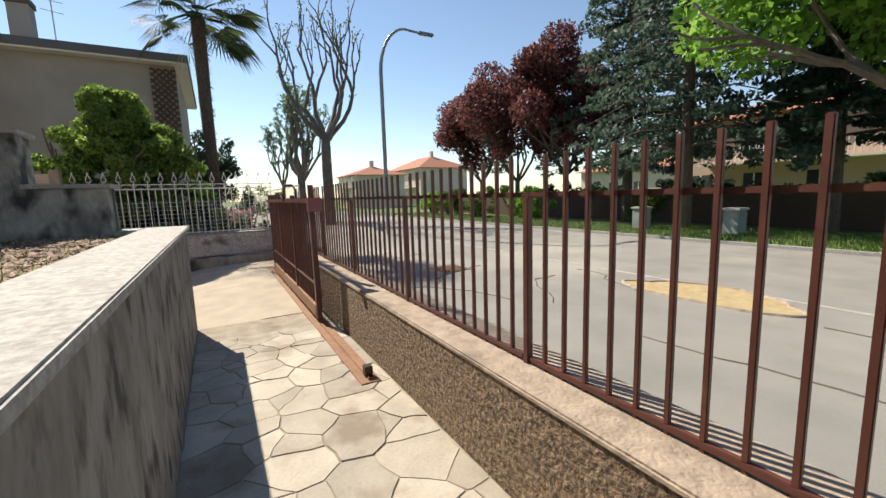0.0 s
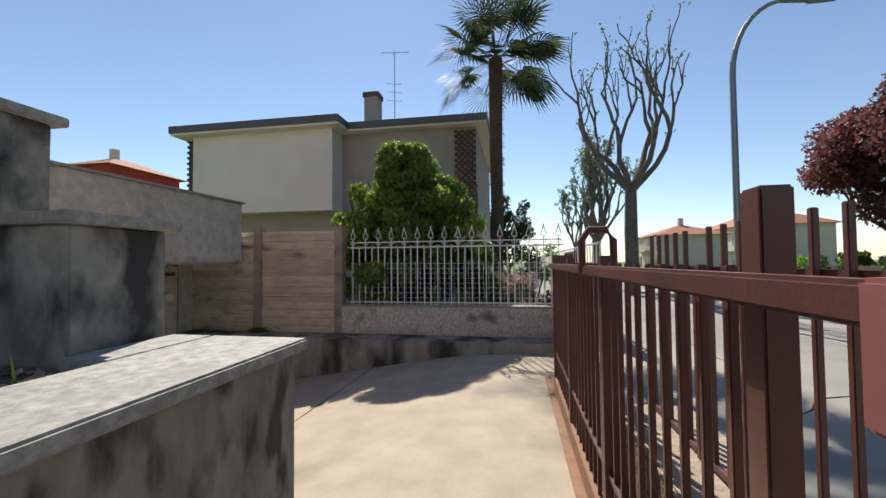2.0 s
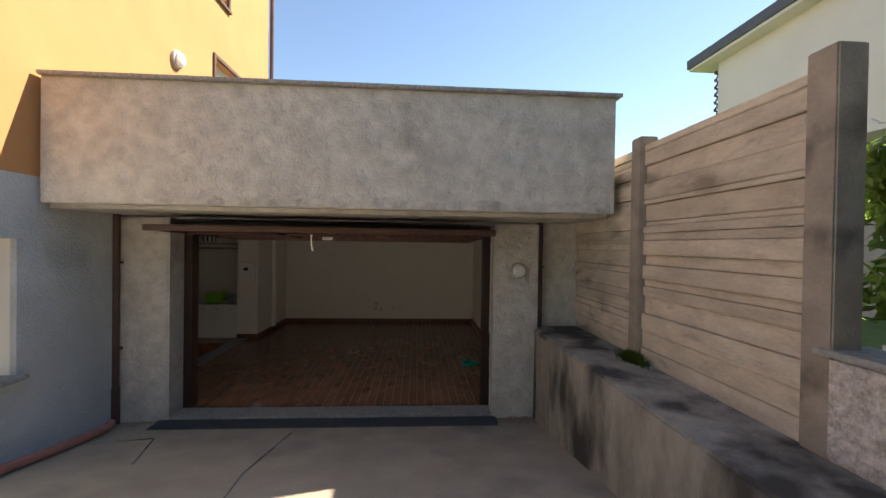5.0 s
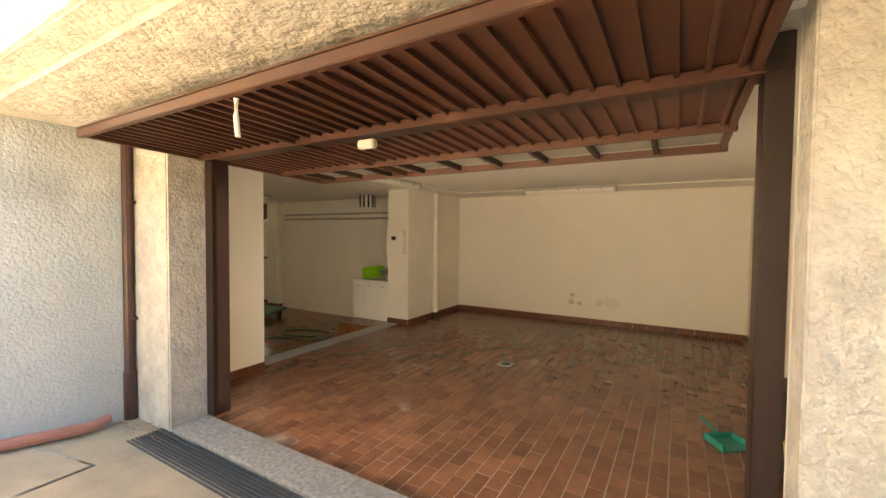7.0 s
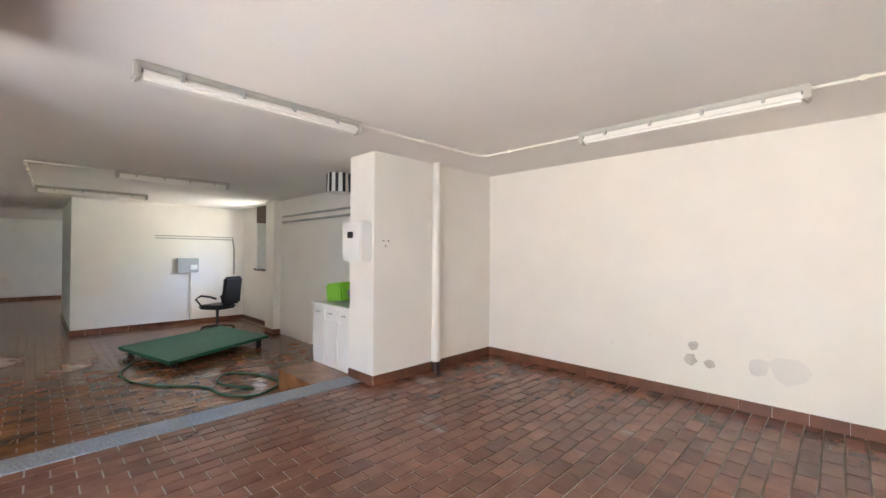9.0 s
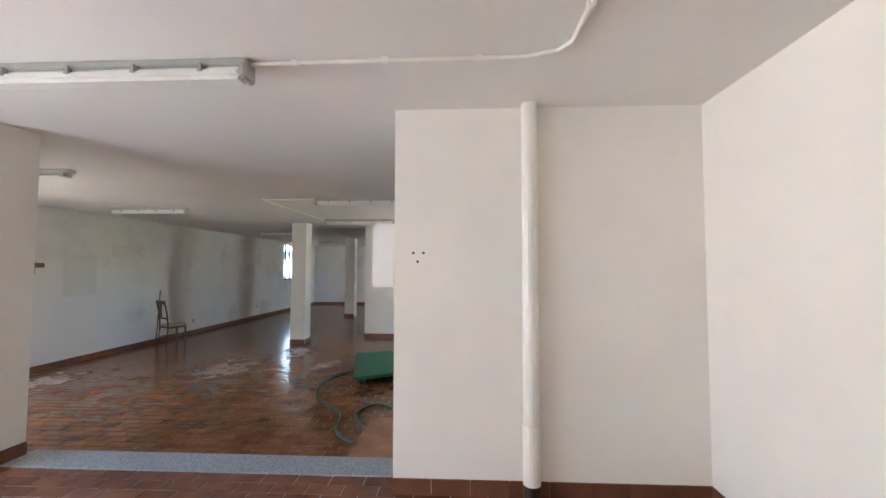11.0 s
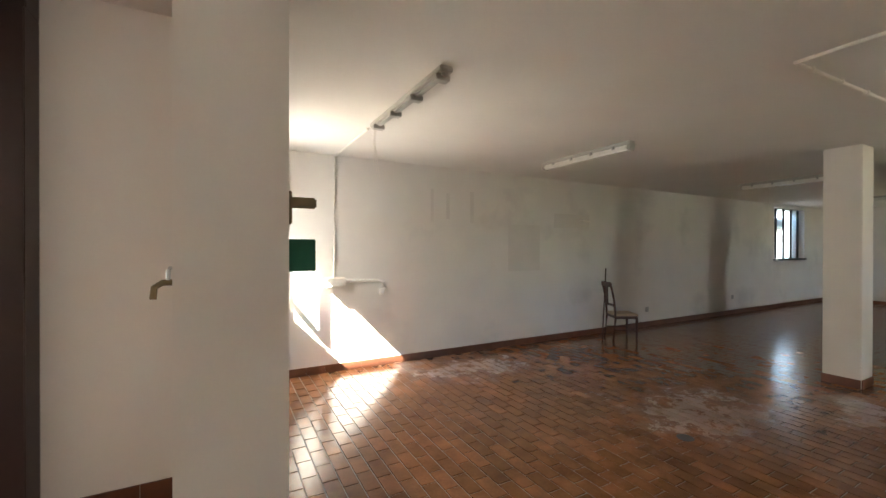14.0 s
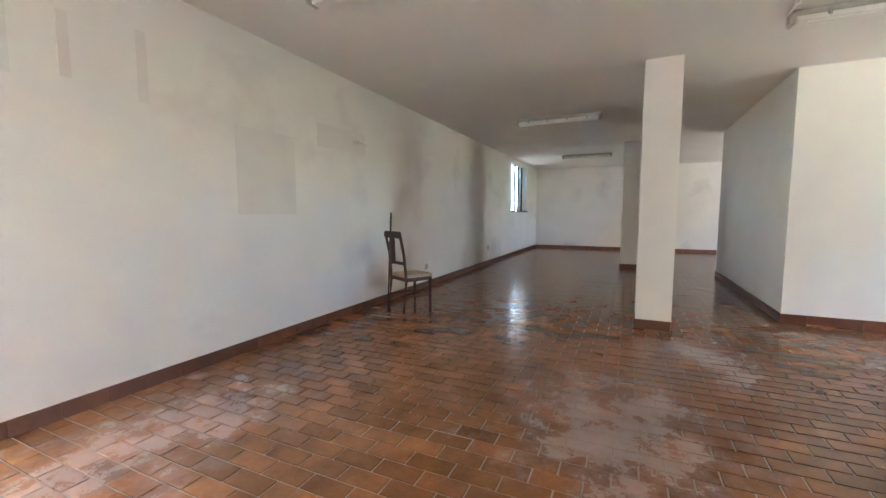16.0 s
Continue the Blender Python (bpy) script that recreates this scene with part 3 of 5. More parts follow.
for s in ((-0.59, 6.03, 4.88, 6.03, 0, 0, -1), (4.88, 6.03, 4.88, -0.17, 0, -1, 0), (-0.59, 3.96, -0.59, 6.03, 0, 1, 0), (-1.07, 3.96, -0.59, 3.96, 0, 0, -1),
          (-0.65, -0.17, -0.65, 0.915, 0, 1, 0), (-0.65, -0.17, -0.16, -0.17, 0, 0, 1), (-1.0, 0.915, -0.65, 0.915, 0, 0, 1),
          (-18, -3.04, -1.0, -3.04, FL, 0, 1), (-1.0, -3.04, -1.0, 0.915, FL, -1, 0), (-18, -3.04, -18, 5.3, FL, 1, 0), (-8.45, 1.85, -8.45, 5.3, FL, 1, 0),
          (-12.4, 1.85, -8.45, 1.85, FL, 0, -1), (-8.45, 5.3, -6.2, 5.3, FL, 0, -1), (-6.2, 5.0, -5.75, 5.0, FL, 0, -1), (-5.75, 5.0, -5.75, 5.15, FL, 1, 0),
          (-7.83, 0.27, -7.47, 0.27, FL, 0, -1), (-7.47, 0.27, -7.47, 0.63, FL, 1, 0), (-7.83, 0.63, -7.47, 0.63, FL, 0, 1), (-7.83, 0.27, -7.83, 0.63, FL, -1, 0),
          (-13.2, 0.02, -12.84, 0.02, FL, 0, -1), (-12.84, 0.02, -12.84, 0.38, FL, 1, 0)):
    skirting(*s)
tagged(link("baseboard", b, M_SKIRT), "glazed brown tile skirting along the walls", "baseboard", kind="structure")

# ---- garage door ----
door = empty("garage_door", "open brown steel up-and-over garage door", "garage door")
for xa, xb in ((-0.02, 0.11), (4.15, 4.25)):
    part("post", bx(xa, xb, -0.165, 0.0, 0, 2.42, 0.004), M_DARKBROWN, door)
part("header", bx(-0.02, 4.25, -0.165, -0.02, 2.42, 2.58, 0.004), M_DARKBROWN, door)
DOOR_M = Matrix.Translation((0, -1.12, 2.43)) @ Matrix.Rotation(radians(-1.9), 4, "X")
leaf = part("door_leaf", bx(0.06, 4.14, 0.0, 1.75, 0.05, 0.06, m=DOOR_M), M_BROWN, door, "ribbed brown sheet of the door leaf")
for i in range(35):
    xa = 0.14 + i * 0.115
    part("rib", bx(xa, xa + 0.022, 0.06, 1.72, 0.022, 0.05, m=DOOR_M), M_BROWN, leaf)
for xa in (0.06, 1.35, 4.09):
    part("frame_bar", bx(xa, xa + 0.036, 0.0, 2.31, -0.004, 0.045, 0.004, m=DOOR_M), M_BROWN, door)
for ya in (0.0, 0.85, 1.72, 2.27):
    part("frame_rail", bx(0.06, 4.14, ya, ya + 0.042, -0.012, 0.045, 0.004, m=DOOR_M), M_BROWN, door)
part("vent_panel", bx(0.10, 4.10, 1.78, 2.27, 0.05, 0.056, m=DOOR_M), M_SLATW, door, "pale ribbed strip along the door edge")
for i in range(9):
    xa = 0.32 + i * 0.42
    part("vent_bar", bx(xa, xa + 0.03, 1.78, 2.27, 0.0, 0.05, m=DOOR_M), M_DARKBROWN, door)
part("handle", tube([DOOR_M @ Vector(p) for p in ((1.95, 0.03, -0.03), (1.95, 0.03, -0.12), (1.97, 0.03, -0.22))], 0.014, 8), M_PIPE_W, door, "small pale hanging pull")
part("lock", bx(1.85, 2.0, 1.0, 1.06, -0.05, 0.01, 0.01, m=DOOR_M), M_PIPE_W, door, "pale plastic lock case")

struct("threshold", bx(0.0, 4.24, -0.49, -0.17, -0.2, 0.0, 0.006), M_CAP, "pale stone threshold of the garage", "threshold")
grate = empty("trench_drain", "dark metal drain grate across the garage entrance", "drain")
part("channel", bx(-0.12, 4.30, -0.80, -0.50, -0.3, -0.035), M_BLACK, grate)
for i in range(9):
    y = -0.785 + i * 0.032
    part("bar", bx(-0.1, 4.28, y, y + 0.016, -0.035, -0.018), M_GRATE, grate)


# ---- street fence and gate ----
FY = -8.375
POSTS = [-0.265 - 1.621 * i for i in range(8)]
picket_bm = bx(-0.011, 0.011, -0.011, 0.011, 1.64, 2.79, 0.003)
picket_me = bpy.data.meshes.new("picket")
picket_bm.to_mesh(picket_me)
picket_bm.free()
picket_me.materials.append(M_IRON)


def pickets(parent, xs, y, z=0.0):
    for x in xs:
        o = new("picket", picket_me)
        o.location = (x, y, z)
        o.parent = parent


for xa, xb in zip(POSTS, POSTS[1:]):
    fence = empty("iron_fence", "red-brown iron picket fence panel on the low wall", "fence", "street fence panels")
    part("post", bx(xa - 0.02, xa + 0.02, FY - 0.02, FY + 0.02, 1.64, 2.574, 0.004), M_IRON, fence)
    part("bottom_rail", bx(xb + 0.03, xa - 0.03, FY - 0.014, FY + 0.014, 1.66, 1.69, 0.003), M_IRON, fence)
    part("top_rail", bx(xb, xa, FY - 0.03, FY - 0.011, 2.575, 2.60, 0.003), M_IRON, fence)
    pickets(fence, [xa - (xa - xb) * (i + 1) / 12 for i in range(11)], FY)

fence = empty("iron_fence", "short red-brown iron fence panel at the gate end", "fence", "street fence panels")
part("bottom_rail", bx(-0.235, 0.48, FY - 0.014, FY + 0.014, 1.66, 1.69, 0.003), M_IRON, fence)
part("top_rail", bx(-0.265, 0.48, FY - 0.03, FY - 0.011, 2.575, 2.60, 0.003), M_IRON, fence)
pickets(fence, [-0.13 + 0.135 * i for i in range(5)], FY)

gate = empty("sliding_gate", "red-brown iron sliding gate standing partly open", "gate")
GY = -7.95
for xa in (-1.62, -0.2, 1.2, 2.6):
    part("stile", bx(xa - 0.035, xa + 0.035, GY - 0.03, GY + 0.03, 1.06, 2.77 if xa < -1 else 2.66, 0.005), M_IRON, gate)
part("bottom_beam", bx(-1.585, 2.565, GY - 0.035, GY + 0.035, 1.08, 1.24, 0.006), M_RUST, gate, "rusty lower beam")
part("top_rail", bx(-2.0, 2.565, GY + 0.036, GY + 0.085, 2.55, 2.607, 0.008), M_IRON, gate)
part("mid_rail", bx(-1.585, 2.565, GY - 0.015, GY + 0.015, 1.50, 1.53, 0.003), M_IRON, gate)
for i in range(29):
    x = -1.48 + i * 0.142
    if min(abs(x - v) for v in (-0.2, 1.2, 2.6)) > 0.05:
        part("bar", bx(x - 0.011, x + 0.011, GY - 0.011, GY + 0.011, 1.22, 2.62, 0.003), M_IRON, gate)
part("lock_box", bx(-2.07, -2.0, GY - 0.03, GY + 0.13, 2.455, 2.612, 0.006), M_IRON_PALE, gate, "faded red lock cover")
guide = empty("gate_guide", "red-brown steel guide arch over the sliding gate", "bracket")
part("arch", tube([(0.05, GY - 0.1, 1.0), (0.05, GY - 0.1, 2.76), (0.05, GY - 0.06, 2.82), (0.05, GY + 0.04, 2.82), (0.05, GY + 0.08, 2.76), (0.05, GY + 0.08, 2.56)], 0.022, 8), M_IRON, guide)
rail = empty("gate_track", "rusty steel track of the sliding gate", "track")
part("track_plate", bx(-3.6, 3.5, GY - 0.09, GY + 0.09, 0.98, 1.012, 0.004), M_RUST, rail)
part("track_rail", tube([(-3.55, GY, 1.02), (3.5, GY, 1.02)], 0.014, 6), M_RUST, rail)
part("stop", bx(-3.5, -3.42, GY - 0.05, GY + 0.02, 1.0, 1.11, 0.006), M_DARKBROWN, rail)
post = empty("gate_post", "tall red-brown steel post where the gate closes", "post")
part("shaft", bx(3.55, 3.68, -8.3, -8.15, 1.0, 2.72, 0.006), M_IRON, post)
part("guide", bx(3.5, 3.55, -8.28, -8.0, 2.3, 2.72, 0.006), M_IRON, post)

fence = empty("iron_fence", "short red-brown iron fence panel beside the gate", "fence", "street fence panels")
part("bottom_rail", bx(3.7, 5.35, FY - 0.014, FY + 0.014, 1.66, 1.69), M_IRON, fence)
part("top_rail", bx(3.7, 5.35, FY - 0.03, FY - 0.011, 2.575, 2.605), M_IRON, fence)
pickets(fence, [3.8 + 0.2 * i for i in range(8)], FY)

# ---- white iron fence on the pedestal ----
WX = 5.54


def spear():
    """A curled spear finial with two scrolls under it."""
    b = bmesh.new()
    for s in (-1, 1):
        tube([(0, s * y, z) for y, z in ((0.0, 0.40), (0.012, 0.33), (0.035, 0.26), (0.05, 0.21), (0.04, 0.165), (0.018, 0.16), (0.012, 0.185))], 0.009, 5, b)
        tube([(0, s * y, z) for y, z in ((0.02, 0.035), (0.05, 0.06), (0.055, 0.09), (0.03, 0.095), (0.03, 0.075))], 0.007, 5, b)
        tube([(0, s * y, z) for y, z in ((0.02, 0.0), (0.06, -0.012), (0.10, -0.005), (0.135, 0.02))], 0.007, 5, b)
    me = bpy.data.meshes.new("finial")
    b.to_mesh(me)
    b.free()
    me.materials.append(M_WHITE_IRON)
    return me


finial_me = spear()
white_fence = empty("white_fence", "white painted wrought iron fence with spear finials", "fence")
part("bottom_rail", bx(WX - 0.012, WX + 0.012, -8.35, -4.05, 1.81, 1.835), M_WHITE_IRON, white_fence)
part("upper_rail", bx(WX - 0.012, WX + 0.012, -8.35, -4.05, 2.94, 2.96), M_WHITE_IRON, white_fence)
part("top_rail", bx(WX - 0.012, WX + 0.012, -8.35, -4.05, 3.055, 3.075), M_WHITE_IRON, white_fence)
for i in range(31):
    y = -4.1 - i * 0.14
    tall = i % 2 == 0
    part("bar", bx(WX - 0.010, WX + 0.010, y - 0.010, y + 0.010, 1.78, 3.12 if tall else 2.95), M_WHITE_IRON, white_fence)
    if tall:
        o = new("finial", finial_me)
        o.location = (WX, y, 2.97)
        o.parent = white_fence
b = bmesh.new()
for i in range(44):
    y = -4.05 - i * 0.10
    tube([(WX + 0.06, y, 1.78), (WX + 0.06, y + 0.01, 2.65)], 0.004, 4, b)
for i in range(9):
    tube([(WX + 0.06, -4.05, 1.82 + i * 0.1), (WX + 0.06, -6.2, 1.81 + i * 0.1), (WX + 0.06, -8.35, 1.82 + i * 0.1)], 0.004, 4, b)
tagged(link("wire_mesh", b, M_WIRE), "thin square wire mesh behind the white fence", "mesh", kind="stuff")

# far white panel wall behind the fence
screen = empty("white_railing", "white railing on a pale wall along the road", "railing")
part("wall", bx(6.2, 30, -9.3, -9.1, 0.8, 2.5), M_NHWHITE, screen)
part("rail", bx(6.2, 30, -9.22, -9.18, 3.0, 3.04), M_WHITE_IRON, screen)
for i in range(60):
    part("bar", bx(6.25 + i * 0.38, 6.29 + i * 0.38, -9.21, -9.19, 2.5, 3.02), M_WHITE_IRON, screen)

# ---- precast concrete wall ----
pre = empty("precast_wall", "brown precast concrete plank wall between posts", "wall")
for y in (-1.95, -3.83):
    part("post", bx(5.40, 5.58, y - 0.09, y + 0.09, 1.18, 3.42, 0.01), M_POST, pre, "rough precast concrete post")
rng = np.random.default_rng(4)
for k, (ya, yb) in enumerate(((-3.74, -2.04), (-1.86, -0.32))):
    z = 1.18
    while z < 3.30:
        h = float(rng.choice([0.045, 0.07, 0.10, 0.14, 0.17]))
        h = min(h, 3.33 - z)
        dx = float(rng.choice([0.0, 0.008, 0.02, 0.032]))
        part("plank", bx(5.47 - dx, 5.53, ya, yb, z, z + h - 0.004, 0.006), M_PANEL, pre)
        z += h
part("backing", bx(5.50, 5.535, -3.74, -0.32, 1.18, 3.31), M_POST, pre)

# ---- outdoor fixtures ----
for x, ya in ((-0.63, -0.54), (4.90, -0.40)):
    dp = empty("drainpipe", "dark brown downpipe in the corner by the garage", "drainpipe", "downpipes")
    part("pipe", tube([(x, ya, -0.12), (x, ya, 2.63)], 0.045, 12), M_PIPE_B, dp)
    part("foot", tube([(x, ya, -0.12), (x, ya, 0.42)], 0.055, 12), M_PIPE_B, dp)
    for z in (0.9, 2.0):
        part("clip", bx(x - 0.06, x + 0.06, ya - 0.015, ya + 0.055, z, z + 0.03), M_PIPE_B, dp)
hd = empty("house_downpipe", "thin brown downpipe at the corner of the orange house", "drainpipe")
part("pipe", tube([(-0.58, 4.66, 2.95), (-0.58, 4.66, 9.2)], 0.05, 10), M_PIPE_B, hd)


def bulkhead(x, y, z, axis, r=0.11):
    o = empty("bulkhead_lamp", "round white bulkhead lamp with a grey rim", "wall lamp", "bulkhead lamps")
    rim = lathe(((r, 0), (r, 0.05), (r * 0.86, 0.06)), 0, 0, 0, 20)
    dome = lathe(((r * 0.85, 0.05), (r * 0.8, 0.09), (r * 0.55, 0.12), (r * 0.1, 0.13)), 0, 0, 0, 20)
    m = pose(x, y, z, 90, 0, 0) if axis == "-y" else pose(x, y, z, 0, 90, 0)
    for bmm in (rim, dome):
        bmm.transform(m)
    part("rim", rim, M_GREY_PL, o)
    part("globe", dome, M_DIFF, o)


bulkhead(4.58, -0.49, 1.97, "-y")
bulkhead(-0.64, 0.7, 5.15, "+x", 0.14)
for ya, yb, za, zb in ((1.9, 3.1, 4.4, 5.75), (1.3, 2.4, 6.9, 8.2)):
    w = empty("house_window", "white framed window with a brown surround", "window", "orange house windows")
    for c in (bx(-0.66, -0.60, ya - 0.06, ya, za, zb), bx(-0.66, -0.60, yb, yb + 0.06, za, zb), bx(-0.66, -0.60, ya - 0.06, yb + 0.06, zb, zb + 0.06), bx(-0.66, -0.58, ya - 0.08, yb + 0.08, za - 0.05, za)):
        part("surround", c, M_LATT, w)
    part("shutter", bx(-0.85, -0.80, ya, yb, za, zb), M_NHWHITE, w)
hose = tagged(link("ground_pipe", tube([(-0.55, -4.3, 0.62), (-0.45, -3.0, 0.40), (-0.45, -1.6, 0.16), (-0.48, -0.9, 0.05), (-0.52, -0.75, 0.06)], 0.045, 10), M_PVC_RED),
              "faded pink plastic pipe lying by the house wall", "pipe")
stake = tagged(link("iron_stop", bx(1.62, 1.66, -4.62, -4.58, 0.60, 0.80, 0.006), M_DARKBROWN), "small dark iron stake standing in the driveway", "stake")
dg = empty("yard_drain", "square rusty iron drain cover in the driveway", "drain cover")
DM = Matrix.Translation((0.75, -4.35, drive_z(-4.35) + 0.004)) @ Matrix.Rotation(radians(-10), 4, "X")
part("frame", bx(-0.3, 0.3, -0.22, 0.22, -0.03, 0.004, m=DM), M_CASTIRON, dg)
for i in range(10):
    part("slot_bar", bx(-0.26, 0.26, -0.19 + i * 0.04, -0.17 + i * 0.04, 0.002, 0.012, m=DM), M_RUST, dg)
mh = empty("manhole_cover", "ribbed cast iron manhole cover in the road", "manhole cover")
part("plate", bx(0.5, 1.3, -11.7, -11.0, ROAD - 0.02, ROAD + 0.006), M_CASTIRON, mh)
for i in range(10):
    part("slot", bx(0.56 + i * 0.07, 0.59 + i * 0.07, -11.64, -11.06, ROAD + 0.004, ROAD + 0.016), M_RUST, mh)
pb = bmesh.new()
vs = []
for i in range(26):
    a = i / 26 * math.tau
    r = 1 + 0.12 * math.sin(3 * a) + 0.06 * math.sin(7 * a)
    vs.append(pb.verts.new((-3.5 + 1.15 * r * math.cos(a), -13.35 + 0.55 * r * math.sin(a), ROAD + 0.012)))
pb.faces.new(vs)
tagged(link("tree_pit", pb, M_PATCH), "patch of dry straw-coloured earth in the asphalt", "earth patch")
tagged(link("tree_pit_kerb", tube([(v.x, v.y, ROAD + 0.0) for v in [Vector((-3.5 + 1.2 * (1 + 0.12 * math.sin(3 * a) + 0.06 * math.sin(7 * a)) * math.cos(a), -13.35 + 0.6 * (1 + 0.12 * math.sin(3 * a)) * math.sin(a), 0)) for a in [i / 26 * math.tau for i in range(26)]]], 0.035, 6, closed=True), M_WALLTOP), "low worn edging round the earth patch", "edging")
b = bx(-20, 30, -13.95, -13.85, ROAD, ROAD + 0.004)
struct("road_line", b, M_PAINTLINE, "worn pale line along the road", "road marking")
b = bmesh.new()
rng = np.random.default_rng(3)
for k in range(9):
    p = [rng.uniform(-8, 6), rng.uniform(-13, -9.2)]
    pts = []
    a = rng.uniform(-0.6, 0.6)
    for i in range(9):
        pts.append((p[0], p[1], ROAD))
        a += rng.normal() * 0.4
        p = [p[0] + 0.28 * math.cos(a), p[1] + 0.28 * math.sin(a)]
    tube(pts, 0.012, 4, b)
tagged(link("road_cracks", b, M_CASTIRON), "dark cracks in the asphalt", "crack", kind="stuff")

lamp = empty("street_lamp", "tall grey curved steel street lamp", "street lamp")
arc = [(9.4, -13.3, ROAD), (9.4, -13.3, 5), (9.4, -13.3, 7.6)] + [(9.4 - 0.25 * (1 - math.cos(a)), -13.3 - 1.0 * (1 - math.cos(a)), 7.6 + 1.75 * math.sin(a)) for a in [i * math.pi / 16 for i in range(1, 9)]] + [(9.3, -15.0, 9.37)]
part("pole", tube(arc, 0.085, 10, taper=0.045), M_STEELPOLE, lamp)
part("lamp_head", bx(9.2, 9.4, -15.75, -15.0, 9.30, 9.44, 0.05), M_STEELPOLE, lamp)


# ---- trees ----
def branch(b, p, d, length, r, depth, rng, tips, upright=0.25, split=(2, 3), wob=0.22):
    pts = [p]
    q = Vector(p)
    dv = Vector(d).normalized()
    n = 4
    for i in range(n):
        dv = (dv + Vector(rng.normal(size=3)) * wob * 0.5 + Vector((0, 0, upright * 0.3))).normalized()
        q = q + dv * length / n
        pts.append(q.copy())
    tube(pts, r, 6 if depth > 1 else 5, b, taper=r * 0.62)
    tips.append(q.copy())
    if depth:
        for k in range(int(rng.integers(split[0], split[1] + 1))):
            side = Vector(rng.normal(size=3))
            side = (side - dv * side.dot(dv)).normalized()
            branch(b, pts[-1 - (k % 2)], dv + side * rng.uniform(0.5, 0.95) + Vector((0, 0, upright)), length * rng.uniform(0.6, 0.85), r * 0.6, depth - 1, rng, tips, upright, split, wob)


def crowned_tree(x, y, h, crown_r, trunk_h, material, n, size, seed, label, squash=0.9, clumps=26, name="tree", trunk_r=0.2, bark=None):
    rng = np.random.default_rng(seed)
    o = empty(name, label, "tree")
    o.location = (x, y, ROAD)
    b = bmesh.new()
    tips = []
    tube([(0, 0, -0.1), (0.05, 0.02, trunk_h * 0.5), (0, 0.05, trunk_h)], trunk_r, 9, b, taper=trunk_r * 0.75)
    for k in range(5):
        a = k * 1.26 + rng.random()
        branch(b, (0, 0.05, trunk_h * 0.97), (math.cos(a), math.sin(a), 0.9), crown_r * 0.55, trunk_r * 0.5, 2, rng, tips)
    part("trunk", b, bark or M_BARK, o)
    cz = (h + trunk_h) / 2 + 0.2
    cs, rs = [], []
    for i in range(clumps):
        d = rng.normal(size=3)
        d /= np.linalg.norm(d)
        rr = crown_r * rng.uniform(0.35, 0.85)
        cs.append((d[0] * rr, d[1] * rr, cz + d[2] * rr * (h - trunk_h) / (2 * crown_r)))
        rs.append(crown_r * rng.uniform(0.22, 0.42))
    v, f = leaves(n, cs, rs, size, rng, squash)
    leaf_mesh("crown", v, f, material, o)
    return o


crowned_tree(20.5, -26.0, 10.6, 4.0, 2.6, M_LEAF_PURPLE, 20000, 0.12, 11, "purple-leaved plum tree on the verge", name="purple_tree")
crowned_tree(14.6, -24.8, 10.4, 3.9, 2.4, M_LEAF_PURPLE, 20000, 0.12, 12, "purple-leaved plum tree on the verge", name="purple_tree")
crowned_tree(10.0, -24.5, 11.0, 3.3, 2.6, M_LEAF_PURPLE, 20000, 0.12, 13, "tall reddish purple-leaved tree on the verge", name="purple_tree")
crowned_tree(-4.6, -20.6, 11.5, 4.8, 2.7, M_LEAF_GREEN, 30000, 0.15, 14, "bright green maple tree over the verge", name="maple_tree", trunk_r=0.26)
crowned_tree(-11.5, -22.5, 10.0, 4.0, 3.4, M_LEAF_GREEN, 12000, 0.15, 15, "bright green maple tree over the verge", name="maple_tree", trunk_r=0.26)
crowned_tree(31, -7.0, 7.5, 2.2, 1.2, M_LEAF_DARK, 8000, 0.12, 16, "dark evergreen tree beyond the gardens", name="evergreen_tree")


def cedar(x, y, h, seed, r0=3.2):
    rng = np.random.default_rng(seed)
    o = empty("cedar_tree", "tall dark blue-green conifer on the verge", "tree", "conifers")
    o.location = (x, y, ROAD)
    b = bmesh.new()
    tube([(0, 0, -0.1), (0.05, 0, h * 0.5), (0, 0, h)], 0.26, 9, b, taper=0.04)
    cs, rs = [], []
    z = 3.2
    while z < h - 0.3:
        rr = r0 * (1 - (z - 2.5) / (h - 2.0)) + 0.25
        k = int(rng.integers(6, 9))
        for i in range(k):
            a = i / k * math.tau + rng.random()
            L = rr * rng.uniform(0.7, 1.1)
            tip = (L * math.cos(a), L * math.sin(a), z - 0.18 * L + rng.normal() * 0.1)
            tube([(0, 0, z), (tip[0] * 0.5, tip[1] * 0.5, z + 0.05), tip], 0.04, 4, b, taper=0.01)
            for s in np.linspace(0.25, 1.0, 5):
                cs.append((tip[0] * s, tip[1] * s, z + (tip[2] - z) * s - 0.08))
                rs.append(0.34 + 0.1 * rng.random())
        z += rng.uniform(0.45, 0.7)
    part("trunk", b, M_BARK, o)
    v, f = leaves(30000, cs, rs, 0.11, rng, 0.5, 0.3, 0.1)
    leaf_mesh("crown", v, f, M_LEAF_CEDAR, o)


cedar(6.6, -25.2, 18.5, 21, 4.0)
cedar(2.3, -22.8, 18.0, 22, 4.2)
cedar(-1.2, -25.5, 13.0, 23, 3.0)


